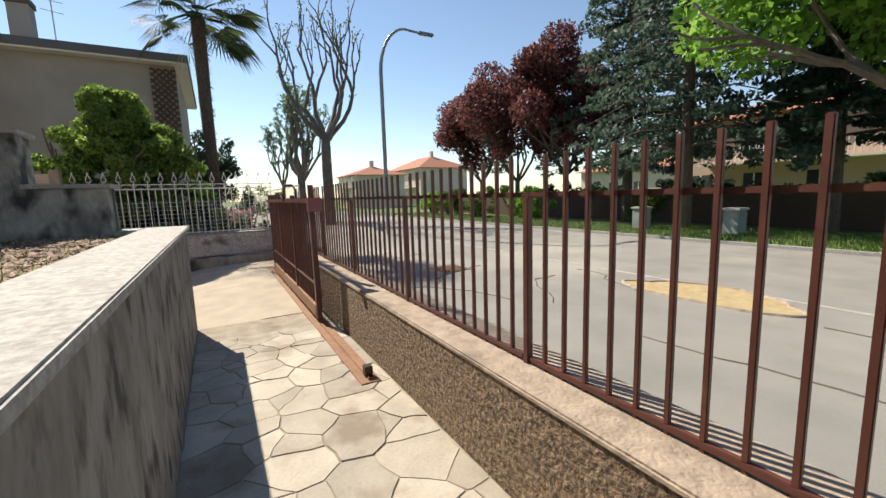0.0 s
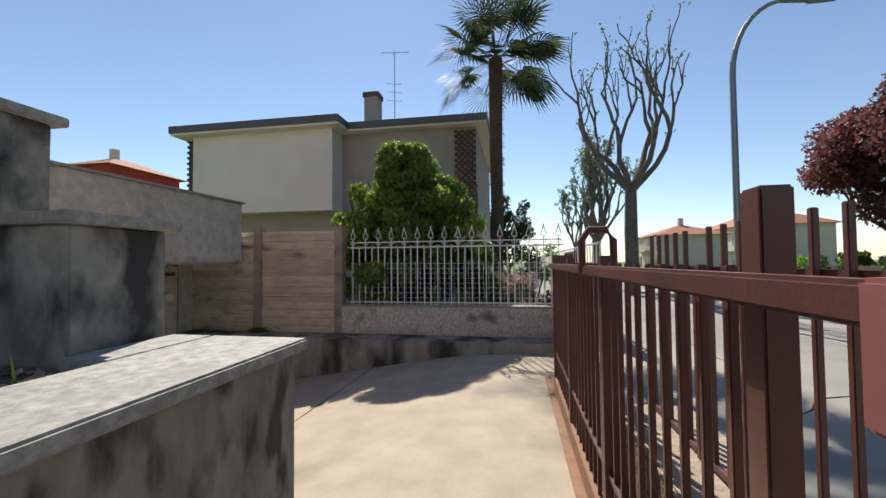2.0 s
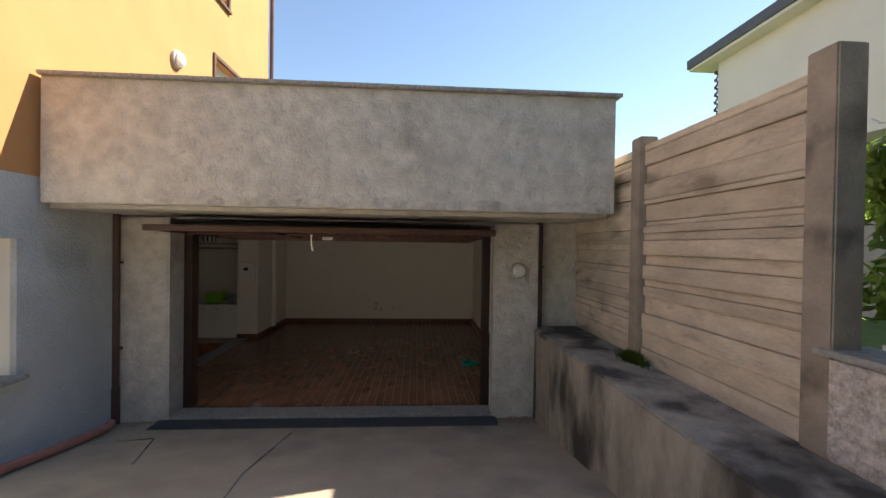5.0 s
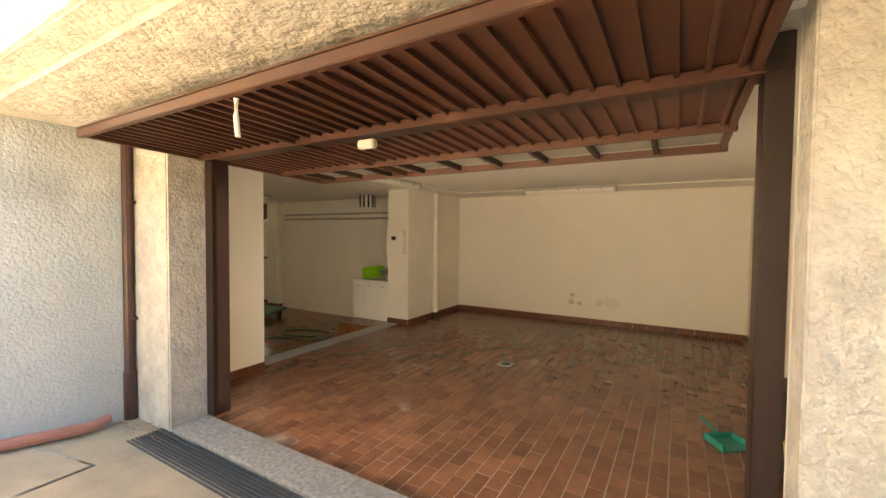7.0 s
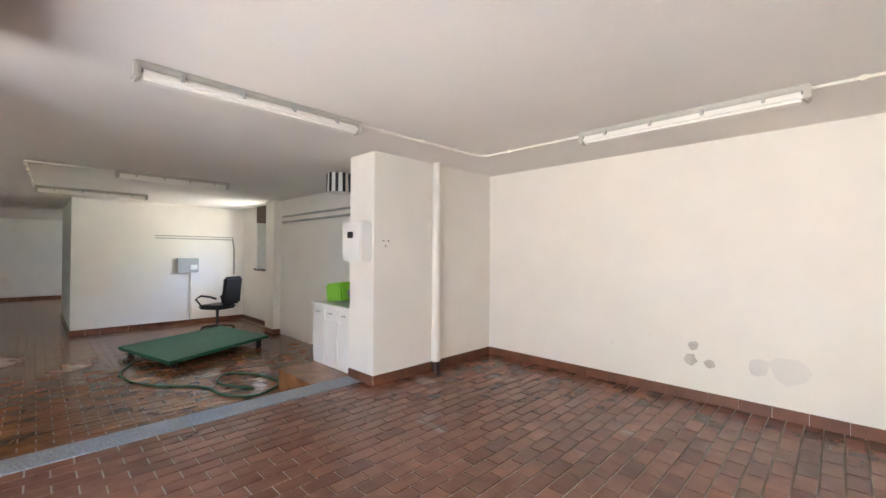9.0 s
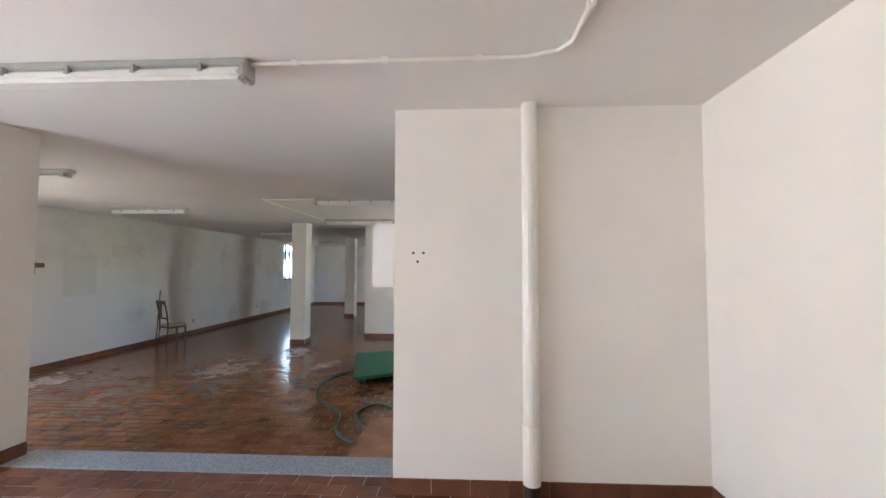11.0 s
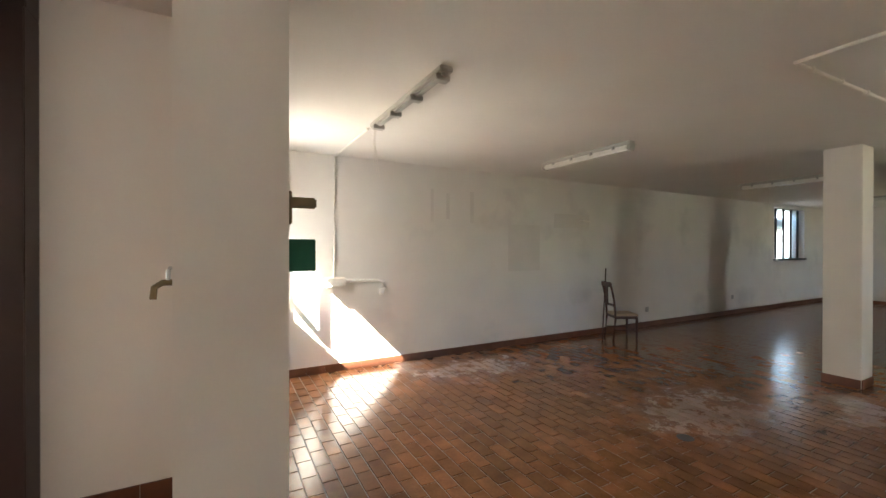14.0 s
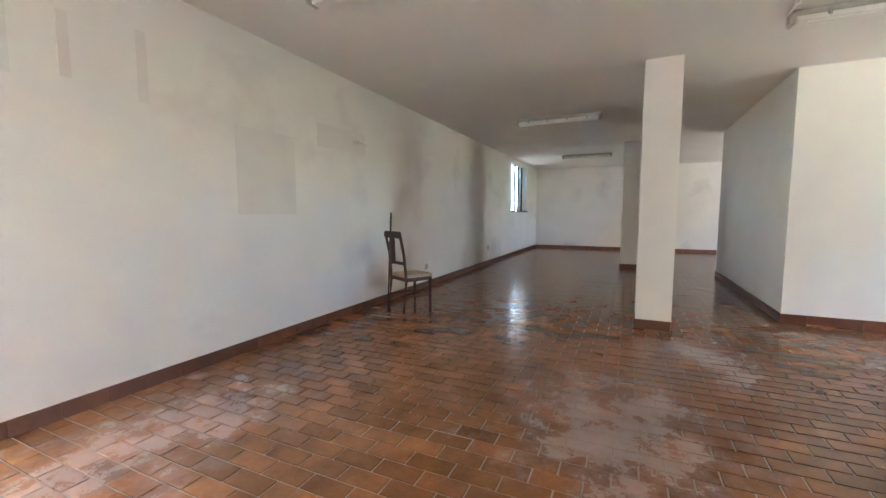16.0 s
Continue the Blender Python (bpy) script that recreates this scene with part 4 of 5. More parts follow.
def plane_tree(x, y, h, seed, leaf_n, depth=3, z0=3.4):
    rng = np.random.default_rng(seed)
    o = empty("plane_tree", "pollarded plane tree with bare upright limbs", "tree", "plane trees")
    o.location = (x, y, ROAD)
    b = bmesh.new()
    tips = []
    tube([(0, 0, -0.1), (0.1, 0, z0 * 0.6), (0, 0, z0)], 0.34, 10, b, taper=0.27)
    for k in range(6):
        a = k * 1.05 + rng.random() * 0.4
        branch(b, (0, 0, z0 - 0.05), (math.cos(a) * 0.62, math.sin(a) * 0.62, 0.9), h * 0.30, 0.17, depth, rng, tips, 0.85, (2, 2), 0.45)
    part("trunk", b, M_BARK_PALE, o)
    v, f = leaves(leaf_n, [tuple(t) for t in tips], [0.35] * len(tips), 0.09, rng, 1.0, 0, 0.0)
    leaf_mesh("crown", v, f, M_LEAF_PLANE, o, "sparse young leaves")


plane_tree(18.5, -13.1, 11.5, 31, 500, 3, 5.1)
plane_tree(24.5, -12.6, 8.5, 35, 2200)
plane_tree(39, -15.4, 12, 32, 3500)
plane_tree(54, -15.5, 12, 33, 4500)

# palm
palm = empty("palm_tree", "tall windmill palm with a shaggy trunk", "tree")
palm.location = (9.6, -6.97, ROAD)
rng = np.random.default_rng(41)
b = tube([(0, 0, -0.1), (0.03, 0, 2.5), (-0.04, 0.02, 5), (0, 0, 7.8)], 0.16, 12, taper=0.21)
for i in range(420):
    a, z = rng.random() * math.tau, rng.uniform(0.3, 7.8)
    r = 0.16 + 0.006 * z
    p = Vector((r * math.cos(a), r * math.sin(a), z))
    tube([p, p + Vector((0.07 * math.cos(a), 0.07 * math.sin(a), -0.10 + 0.15 * rng.random()))], 0.012, 3, b, taper=0.003)
part("trunk", b, M_PALMTRUNK, palm)
v, f = [], []
for i in range(42):
    a = i * 2.399 + rng.random() * 0.4
    el = rng.uniform(-0.95, 1.2)
    L = rng.uniform(0.95, 1.35)
    d = Vector((math.cos(a) * math.cos(el), math.sin(a) * math.cos(el), math.sin(el)))
    hub = Vector((0, 0, 7.9)) + d * L
    side = d.cross(Vector((0, 0, 1))).normalized()
    up = side.cross(d)
    k = len(v)
    v += [Vector((0, 0, 7.9)) + side * 0.015, Vector((0, 0, 7.9)) - side * 0.015, hub - side * 0.015, hub + side * 0.015]
    f.append((k, k + 1, k + 2, k + 3))
    for j in range(26):
        th = (j / 25 - 0.5) * 4.6
        w = d * math.cos(th) + side * math.sin(th)
        ll = 1.05 * (0.75 + 0.25 * math.cos(th)) * rng.uniform(0.9, 1.1)
        n = (up * 0.018 + w.cross(up) * 0.022)
        mid, tip = hub + w * ll * 0.6, hub + w * ll - Vector((0, 0, 0.16 * ll))
        k = len(v)
        v += [hub, mid + n, tip, mid - n]
        f.append((k, k + 1, k + 2, k + 3))
leaf_mesh("crown", np.array([tuple(q) for q in v]), np.array(f), M_LEAF_PALM, palm, "fan-shaped dark green fronds")

# magnolia and garden shrubs behind the white fence
rng = np.random.default_rng(51)
mag = empty("magnolia_tree", "broad bright green magnolia tree in the garden", "tree")
mag.location = (7.6, -4.75, ROAD)
b = bmesh.new()
tips = []
for k in range(6):
    a = k * 1.05
    branch(b, (0.15 * math.cos(a), 0.15 * math.sin(a), -0.1), (0.5 * math.cos(a), 0.5 * math.sin(a), 1), 1.8, 0.09, 2, rng, tips)
part("trunk", b, M_BARK, mag)
cs, rs = [], []
for i in range(210):
    z = 0.9 + 3.7 * rng.random() ** 1.2
    w = 2.45 * (1 - max(0.0, z - 1.7) / 3.2) ** 0.8
    a, rr = rng.random() * math.tau, w * rng.uniform(0.35, 1.0)
    cs.append((rr * math.cos(a), rr * math.sin(a), z))
    rs.append(rng.uniform(0.2, 0.4))
v, f = leaves(75000, cs, rs, 0.055, rng, 0.75, 0.3)
leaf_mesh("crown", v, f, M_LEAF_MAG, mag)


def shrub(x, y, z, rx, ry, rz, material, n, size, seed, label, name="shrub", flowers=0):
    rng = np.random.default_rng(seed)
    o = empty(name, label, "shrub")
    o.location = (x, y, z)
    b = bmesh.new()
    for k in range(6):
        a = k * 1.05
        tube([(0, 0, -0.05), (0.3 * rx * math.cos(a), 0.3 * ry * math.sin(a), 0.6 * rz), (0.6 * rx * math.cos(a), 0.6 * ry * math.sin(a), 1.2 * rz)], 0.03, 5, b, taper=0.01)
    part("stems", b, M_BARK, o)
    cs = [(rx * rng.uniform(-0.8, 0.8), ry * rng.uniform(-0.8, 0.8), rz * rng.uniform(0.3, 1.6)) for i in range(24)]
    v, f = leaves(n, cs, [0.32 * max(min(rx, ry), 0.8)] * 24, size, rng)
    leaf_mesh("crown", v, f, material, o)
    if flowers:
        cs = [(rx * rng.uniform(-0.9, 0.9), ry * rng.uniform(-0.9, 0.9), rz * rng.uniform(1.0, 1.9)) for i in range(flowers)]
        for c_ in cs:
            v, f = leaves(14, [c_], [0.06], 0.045, rng)
            leaf_mesh("flower", v, f, M_PETAL, o, "pale pink rose flower")


for i, (x, y, rx, ry, rz, mt, n) in enumerate(((6.7, -4.6, 0.6, 0.9, 0.8, M_LEAF_DARK, 3500), (6.9, -5.9, 0.6, 0.9, 0.9, M_LEAF_DARK, 3500), (6.6, -7.2, 0.5, 0.8, 0.75, M_LEAF_MID, 3500),
                                               (6.8, -8.2, 0.6, 0.6, 0.6, M_LEAF_DARK, 2500), (10.5, -8.0, 0.8, 0.8, 1.3, M_LEAF_MID, 3000))):
    shrub(x, y, ROAD, rx, ry, rz, mt, n, 0.05, 60 + i, "garden shrub behind the white fence", "rose_bush" if i == 2 else "shrub", 40 if i == 2 else 0)
for i in range(11):
    shrub(-14 + i * 4.1, -29.0 - (i % 3), ROAD - 0.12, 2.3, 1.0, 1.1 + 0.3 * (i % 2), M_LEAF_DARK if i % 3 else M_LEAF_MID, 3600, 0.09, 80 + i, "dense garden hedge shrub beyond the verge", "hedge_shrub")
shrub(4.6, -24.0, ROAD, 0.9, 0.9, 0.9, M_LEAF_MID, 3000, 0.06, 95, "yellow-green round shrub on the verge")
shrub(16.5, -22.5, ROAD, 1.5, 1.0, 0.8, M_LEAF_MID, 4000, 0.07, 96, "bright green shrub on the verge")
for i, (x, y) in enumerate(((12.0, -23.4), (20.5, -22.8), (25.0, -23.6))):
    shrub(x, y, ROAD, 1.6, 1.0, 1.1, M_LEAF_GREEN if i != 1 else M_LEAF_MID, 4200, 0.08, 97 + i, "bright green shrub below the purple trees")
struct("far_fence", bx(-30, 30, -27.05, -27.0, ROAD - 0.2, ROAD + 1.3), M_LATT, "dark garden fence beyond the verge", "fence")
for i, x in enumerate((3.0, -0.3)):
    o = empty("wheelie_bin", "small grey public litter bin on the verge", "bin", "litter bins")
    part("body", bx(x, x + 0.5, -21.8, -21.3, ROAD + 0.06, ROAD + 0.85, 0.04), M_RUBBISH, o)
    part("lid", bx(x - 0.03, x + 0.53, -21.85, -21.25, ROAD + 0.85, ROAD + 0.93, 0.02), M_GREY_PL, o)


# ---- houses ----
def window(o, x0, x1, y, z0, z1, facing=1):
    w = part("window", bx(x0, x1, y - 0.03 * facing, y + 0.05 * facing, z0, z1), M_DARKWIN, o)
    part("frame", bx((x0 + x1) / 2 - 0.04, (x0 + x1) / 2 + 0.04, y, y + 0.08 * facing, z0, z1), M_NHWHITE, w)
    part("sill", bx(x0 - 0.1, x1 + 0.1, y, y + 0.15 * facing, z0 - 0.08, z0), M_CAP, w)


def far_house(x0, x1, y0, y1, h, wall_m, label, ridge=1.6):
    o = empty("house", label, "house")
    part("wall", bx(x0, x1, y0, y1, ROAD - 0.2, ROAD + h), wall_m, o)
    b = bmesh.new()
    e = 0.7
    base = [b.verts.new(p) for p in ((x0 - e, y0 - e, ROAD + h), (x1 + e, y0 - e, ROAD + h), (x1 + e, y1 + e, ROAD + h), (x0 - e, y1 + e, ROAD + h))]
    ym, k = (y0 + y1) / 2, (y1 - y0) / 2
    r1, r2 = b.verts.new((x0 + k, ym, ROAD + h + ridge)), b.verts.new((x1 - k, ym, ROAD + h + ridge))
    for fc in ((base[0], base[1], r2, r1), (base[1], base[2], r2), (base[2], base[3], r1, r2), (base[3], base[0], r1), base[::-1]):
        b.faces.new(fc)
    roof = part("roof", b, M_ROOFTILE, o, "hipped red clay tile roof")
    part("chimney", bx(x0 + k - 0.3, x0 + k + 0.3, ym - 0.3, ym + 0.3, ROAD + h + ridge * 0.6, ROAD + h + ridge + 0.9), M_FARWALL, roof)
    n = int((x1 - x0) / 3)
    fl = range(2 if h > 4.5 else 1)
    for i in range(n):
        for s in fl:
            xa = x0 + (i + 0.5) * (x1 - x0) / n - 0.6
            window(o, xa, xa + 1.2, y1, ROAD + 1.0 + 2.9 * s, ROAD + 2.4 + 2.9 * s)
    if h > 4.5:
        bal = part("balcony", bx(x0 + 2, x1 - 2, y1, y1 + 1.2, ROAD + 2.95, ROAD + 3.1), M_FARWALL, o)
        for i in range(int((x1 - x0 - 4) / 0.25)):
            part("baluster", bx(x0 + 2 + i * 0.25, x0 + 2.04 + i * 0.25, y1 + 1.1, y1 + 1.14, ROAD + 3.1, ROAD + 4.0), M_WHITE_IRON, bal)
    return o


far_house(-2, 11, -46, -37, 5.9, M_PINKWALL, "pink-beige two-storey house with a balcony")
far_house(-20, -6, -46, -37, 5.9, M_FARWALL, "cream two-storey house with a balcony")
far_house(60, 76, -50, -40, 6.6, M_FARWALL, "white house with a red tile roof", 2.6)
far_house(54, 64, -34, -26, 5.0, M_FARWALL, "low white house with a red tile roof")
far_house(17, 30, -58, -48, 3.8, M_FARWALL, "cream house with a red tile roof")
far_house(29, 37, 30, 36, 11.2, M_RED, "red rendered house with a tile roof", 1.5)
far_house(-4, 12.4, 25, 33, 10.5, M_FARWALL, "tall cream house with dark eaves")

nh = empty("neighbour_house", "flat-roofed neighbouring house with pale upper walls", "house")
part("wall", bx(12.4, 22, -0.35, 6.0, 4.75, 8.05), M_NHWHITE, nh, "pale rendered upper storey")
# shade below the upper storey is put into the ground floor's darker grey
part("base_wall", bx(13.2, 22, -0.35, 6.4, ROAD - 0.1, 4.75), M_NHGREY, nh, "ground floor with its shade put into a brown-grey colour")
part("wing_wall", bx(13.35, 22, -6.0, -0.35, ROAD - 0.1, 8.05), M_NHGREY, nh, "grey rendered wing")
part("soffit", bx(11.95, 22, -0.8, 6.7, 8.05, 8.13), M_NHWHITE, nh)
part("fascia", bx(11.9, 22, -0.8, 6.75, 8.13, 8.42), M_FASCIA, nh, "dark flat roof edge")
part("wing_soffit", bx(12.9, 22, -6.45, -0.8, 8.05, 8.12), M_NHWHITE, nh)
part("wing_fascia", bx(12.85, 22, -6.5, -0.8, 8.12, 8.40), M_FASCIA, nh)
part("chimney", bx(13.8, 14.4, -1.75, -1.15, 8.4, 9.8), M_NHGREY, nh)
part("chimney_cap", bx(13.75, 14.45, -1.8, -1.1, 9.8, 10.0), M_LATT, nh)
part("antenna", tube([(15.5, -2.0, 8.4), (15.5, -2.0, 12.6)], 0.025, 6), M_WIRE, nh)
part("antenna_arms", tube([(15.5, -2.7, 12.5), (15.5, -1.34, 12.6)], 0.02, 5), M_WIRE, nh)
for z in (10.2, 10.6, 11.0):
    part("antenna_arm", tube([(15.5, -2.35, z), (15.5, -1.65, z + 0.1)], 0.015, 5), M_WIRE, nh)


def lattice(o, x, y0, y1, z0, z1, step=0.24):
    b = bmesh.new()
    n = int((y1 - y0 + z1 - z0) / step)
    for i in range(n + 1):
        for s in (1, -1):
            c = i * step
            ya, za = (y0 + min(c, y1 - y0), z0 + max(0, c - (y1 - y0)))
            yb, zb = (y0 + max(0, c - (z1 - z0)), z0 + min(c, z1 - z0))
            if s < 0:
                ya, yb = y0 + y1 - ya, y0 + y1 - yb
            if abs(ya - yb) > 0.02:
                tube([(x, ya, za), (x, yb, zb)], 0.035, 4, b)
    part("lattice", b, M_LATT, o, "brown terracotta lattice screen")


lattice(nh, 12.75, 6.05, 6.6, 5.4, 8.05)
part("lattice_back", bx(12.9, 12.95, 6.0, 6.65, 4.75, 8.05), M_DARKWIN, nh)
lattice(nh, 13.28, -6.0, -5.15, 4.6, 7.9)


# ---- indoor fixtures ----
def strip_light(x0, y0, x1, y1, label, open_body=False):
    o = empty("fluorescent_lamp", label, "ceiling lamp", "strip lamps")
    d = Vector((x1 - x0, y1 - y0, 0))
    m = Matrix.Translation((x0, y0, CE)) @ Matrix.Rotation(math.atan2(d.y, d.x), 4, "Z")
    L = d.length
    part("base", bx(0, L, -0.05, 0.05, -0.045, 0, 0.008, m=m), M_LAMPBODY, o)
    if open_body:
        for k in range(4):
            part("socket", bx(L * (0.05 + 0.29 * k), L * (0.05 + 0.29 * k) + 0.07, -0.055, 0.055, -0.085, -0.04, 0.006, m=m), M_LAMPBODY, o)
        part("channel", bx(0.02, L - 0.02, -0.02, 0.02, -0.06, -0.045, m=m), M_GREY_PL, o)
        for k in range(3):
            part("loose_wire", tube([m @ Vector(p) for p in ((0.0, 0.01 * k, -0.05), (-0.05 - 0.02 * k, 0.02 * k, -0.2), (-0.02 + 0.03 * k, 0.02 * k, -0.42 - 0.06 * k))], 0.003, 4), M_PIPE_W, o)
    else:
        part("diffuser", bx(0.03, L - 0.03, -0.055, 0.055, -0.11, -0.045, 0.02, m=m), M_DIFF, o)
        for k in (0, 1):
            part("end_cap", bx(k * (L - 0.04), k * (L - 0.04) + 0.04, -0.06, 0.06, -0.11, -0.02, 0.012, m=m), M_LAMPBODY, o)
        for k in range(4):
            part("clip", bx(L * (0.15 + 0.23 * k), L * (0.15 + 0.23 * k) + 0.02, -0.066, 0.066, -0.075, -0.03, m=m), M_GREY_PL, o)


strip_light(0.1, 1.72, 0.1, 3.30, "long white fluorescent strip lamp on the ceiling")
strip_light(1.35, 4.92, 2.95, 4.92, "long white fluorescent strip lamp on the ceiling")
strip_light(-4.1, 2.10, -4.1, 3.55, "white fluorescent strip lamp on the ceiling")
strip_light(-2.13, -1.45, -2.13, 0.05, "stripped fluorescent lamp with hanging wires", True)
strip_light(-4.95, -2.05, -4.95, -0.6, "white fluorescent strip lamp on the ceiling")
strip_light(-9.7, -1.7, -9.7, -0.3, "white fluorescent strip lamp on the ceiling")
strip_light(-14.5, -1.6, -14.5, -0.3, "white fluorescent strip lamp on the ceiling")
strip_light(-6.85, 1.3, -6.85, 2.9, "white fluorescent strip lamp on the ceiling")


def conduit(points, r=0.012, label="thin white cable conduit on the ceiling", clips=0):
    o = empty("conduit", label, "conduit", "conduits")
    part("tube", tube(points, r, 8), M_PIPE_W, o)
    for a, c in zip(points, points[1:]):
        n = int((Vector(c) - Vector(a)).length / 0.45)
        for i in range(n):
            p = Vector(a).lerp(Vector(c), (i + 0.5) / n)
            part("clip", bx(p.x - 0.017, p.x + 0.017, p.y - 0.017, p.y + 0.017, p.z - 0.017, p.z + 0.017, 0.004), M_PIPE_W, o)


zc = CE - 0.016
conduit([(0.1, 3.3, zc), (0.12, 4.75, zc), (0.17, 4.90, zc), (0.25, 4.95, zc), (1.35, 4.95, zc)])
conduit([(2.95, 4.95, zc), (4.86, 4.98, zc), (4.86, 4.98, 2.2)])
conduit([(-4.1, 2.1, zc), (-4.12, 1.22, zc), (-6.85, 1.3, zc)])
conduit([(-2.11, -1.6, zc), (-2.11, -3.02, zc), (-2.10, -3.02, 0.95)], 0.016, "white conduit down the stained wall")
cb = empty("cable_box", "white junction box with a short conduit on the wall", "junction box")
part("box", bx(-2.24, -1.98, -3.04, -2.93, 0.82, 0.95, 0.012), M_PIPE_W, cb)
part("tube", tube([(-2.2, -3.02, 0.90), (-2.7, -3.02, 0.89), (-2.78, -3.02, 0.86), (-2.79, -3.02, 0.78)], 0.02, 8), M_PIPE_W, cb)
part("socket", bx(-2.84, -2.74, -3.04, -2.99, 0.68, 0.78, 0.008), M_PIPE_W, cb)

stack = empty("waste_pipe", "white plastic waste pipe standing against the wall", "pipe")
part("pipe", tube([(-0.53, 4.87, 0.13), (-0.53, 4.87, CE)], 0.052, 16), M_PIPE_W, stack)
part("collar", tube([(-0.53, 4.87, 0.12), (-0.53, 4.87, 0.5)], 0.058, 16), M_PIPE_W, stack)
part("foot", tube([(-0.53, 4.87, 0.0), (-0.53, 4.87, 0.13)], 0.056, 16), M_DARKBROWN, stack, "dark stained foot")

mb = empty("meter_box", "white plastic meter box on the wall corner", "box")
part("case", bx(-0.98, -0.62, 3.80, 3.96, 1.37, 1.81, 0.012), M_CABWHITE, mb)
part("window", bx(-0.86, -0.76, 3.79, 3.80, 1.63, 1.70, 0.002), M_BLACK, mb)
sw = empty("switch_plate", "cream light switch plate on the wall", "switch", "switches")
part("plate", bx(-0.65, -0.638, 0.58, 0.72, 1.44, 1.53, 0.003), M_PIPE_W, sw)
part("rocker", bx(-0.638, -0.632, 0.62, 0.68, 1.46, 1.51, 0.002), M_DIFF, sw)
tap = empty("wall_tap", "old brass water tap on the white wall", "tap")
part("body", tube([(-0.65, 0.33, 1.2), (-0.56, 0.33, 1.2), (-0.53, 0.33, 1.18), (-0.525, 0.33, 1.13)], 0.014, 8), M_BRASS, tap)
part("lever", tube([(-0.58, 0.33, 1.21), (-0.58, 0.33, 1.25), (-0.58, 0.25, 1.26)], 0.009, 6), M_METAL, tap)
part("rosette", tube([(-0.65, 0.33, 1.2), (-0.64, 0.33, 1.2)], 0.03, 12), M_METAL, tap)
ob = tagged(link("outlet_cover", bx(-0.65, -0.64, 0.2, 0.27, 0.46, 0.52, 0.003), M_GREY_PL), "small round grey cover plate on the wall", "outlet")
for k, (y, z) in enumerate(((4.09, 1.605), (4.16, 1.605), (4.12, 1.545))):
    tagged(link("wall_hole", tube([(-0.592, y, z), (-0.586, y, z)], 0.009, 10), M_BLACK), "small dark screw hole in the white wall", "hole", "screw holes")
for k, (x, z, s) in enumerate(((2.0, 0.40, 0.06), (2.16, 0.39, 0.05), (2.02, 0.55, 0.05), (2.55, 0.44, 0.09), (2.76, 0.45, 0.13), (1.2, 0.45, 0.02), (1.6, 0.6, 0.02))):
    rng = np.random.default_rng(k)
    b = bmesh.new()
    b.faces.new([b.verts.new((x + s * (0.7 + 0.5 * rng.random()) * math.cos(a), 6.026, z + s * (0.7 + 0.5 * rng.random()) * math.sin(a))) for a in [i * math.tau / 11 for i in range(11)]])
    tagged(link("plaster_scar", b, M_STUCCO if k < 3 else M_PLASTER_OLD), "flaked plaster scar low on the cream wall", "scar", "plaster scars")
for x0, x1, z0, z1 in ((-5.75, -5.05, 0.95, 1.75), (-7.0, -6.1, 1.72, 1.98), (-4.35, -4.28, 1.75, 2.25), (-3.9, -3.84, 1.8, 2.2), (-3.62, -3.57, 1.75, 2.25)):
    tagged(link("wall_stain", bx(x0, x1, -3.04, -3.036, z0, z1), M_STAIN), "faint grey rectangle where something hung", "stain", "wall stains")
b = bmesh.new()
b.faces.new([b.verts.new((-1.29 + 0.09 * (1 + 0.2 * math.sin(3 * a)) * math.cos(a), -3.035, 0.14 + 0.075 * (1 + 0.2 * math.cos(2 * a)) * math.sin(a))) for a in [i * math.tau / 16 for i in range(16)]])
tagged(link("plaster_hole", b, M_STUCCO), "grey hole broken in the plaster near the floor", "hole")
for x, z in ((-8.77, 0.03), (-12.2, 0.1)):
    tagged(link("wall_socket", bx(x - 0.05, x + 0.05, -3.04, -3.03, z - 0.05, z + 0.05, 0.003), M_GREY_PL), "small grey socket low on the wall", "socket", "wall sockets")
tagged(link("wall_bracket", tube([(-6.75, -3.04, 1.86), (-6.75, -2.95, 1.86), (-6.9, -2.93, 1.84)], 0.018, 6), M_PIPE_W), "small white bracket still fixed to the wall", "bracket")

# pier, room side
gp = empty("folding_shelf", "dark green plastic flap jutting from the wall", "shelf")
part("plate", bx(-1.03, -1.0, 0.02, 0.18, 1.15, 1.47, 0.004), M_PIPE_W, gp)
part("flap", bx(-1.25, -1.03, 0.09, 0.11, 1.22, 1.40, 0.004), M_GREEN, gp)
ic = empty("key_hook", "grey metal hook plate hanging on the wall", "hook")
part("plate", bx(-1.02, -1.0, -0.98, -0.88, 0.84, 1.0, 0.004), M_GREY_PL, ic)
part("ring", tube([(-1.02, -0.93 + 0.03 * math.cos(a), 0.76 + 0.06 * math.sin(a)) for a in [i * math.tau / 12 for i in range(12)]], 0.007, 6, closed=True), M_METAL, ic)
br = empty("shelf_bracket", "old brass-coloured bracket fixed to the wall", "bracket")
part("arm", bx(-1.10, -1.0, 0.87, 0.90, 1.50, 1.54, 0.006), M_BRASS, br)
part("plate", bx(-1.012, -1.0, 0.86, 0.91, 1.44, 1.56, 0.003), M_BRASS, br)

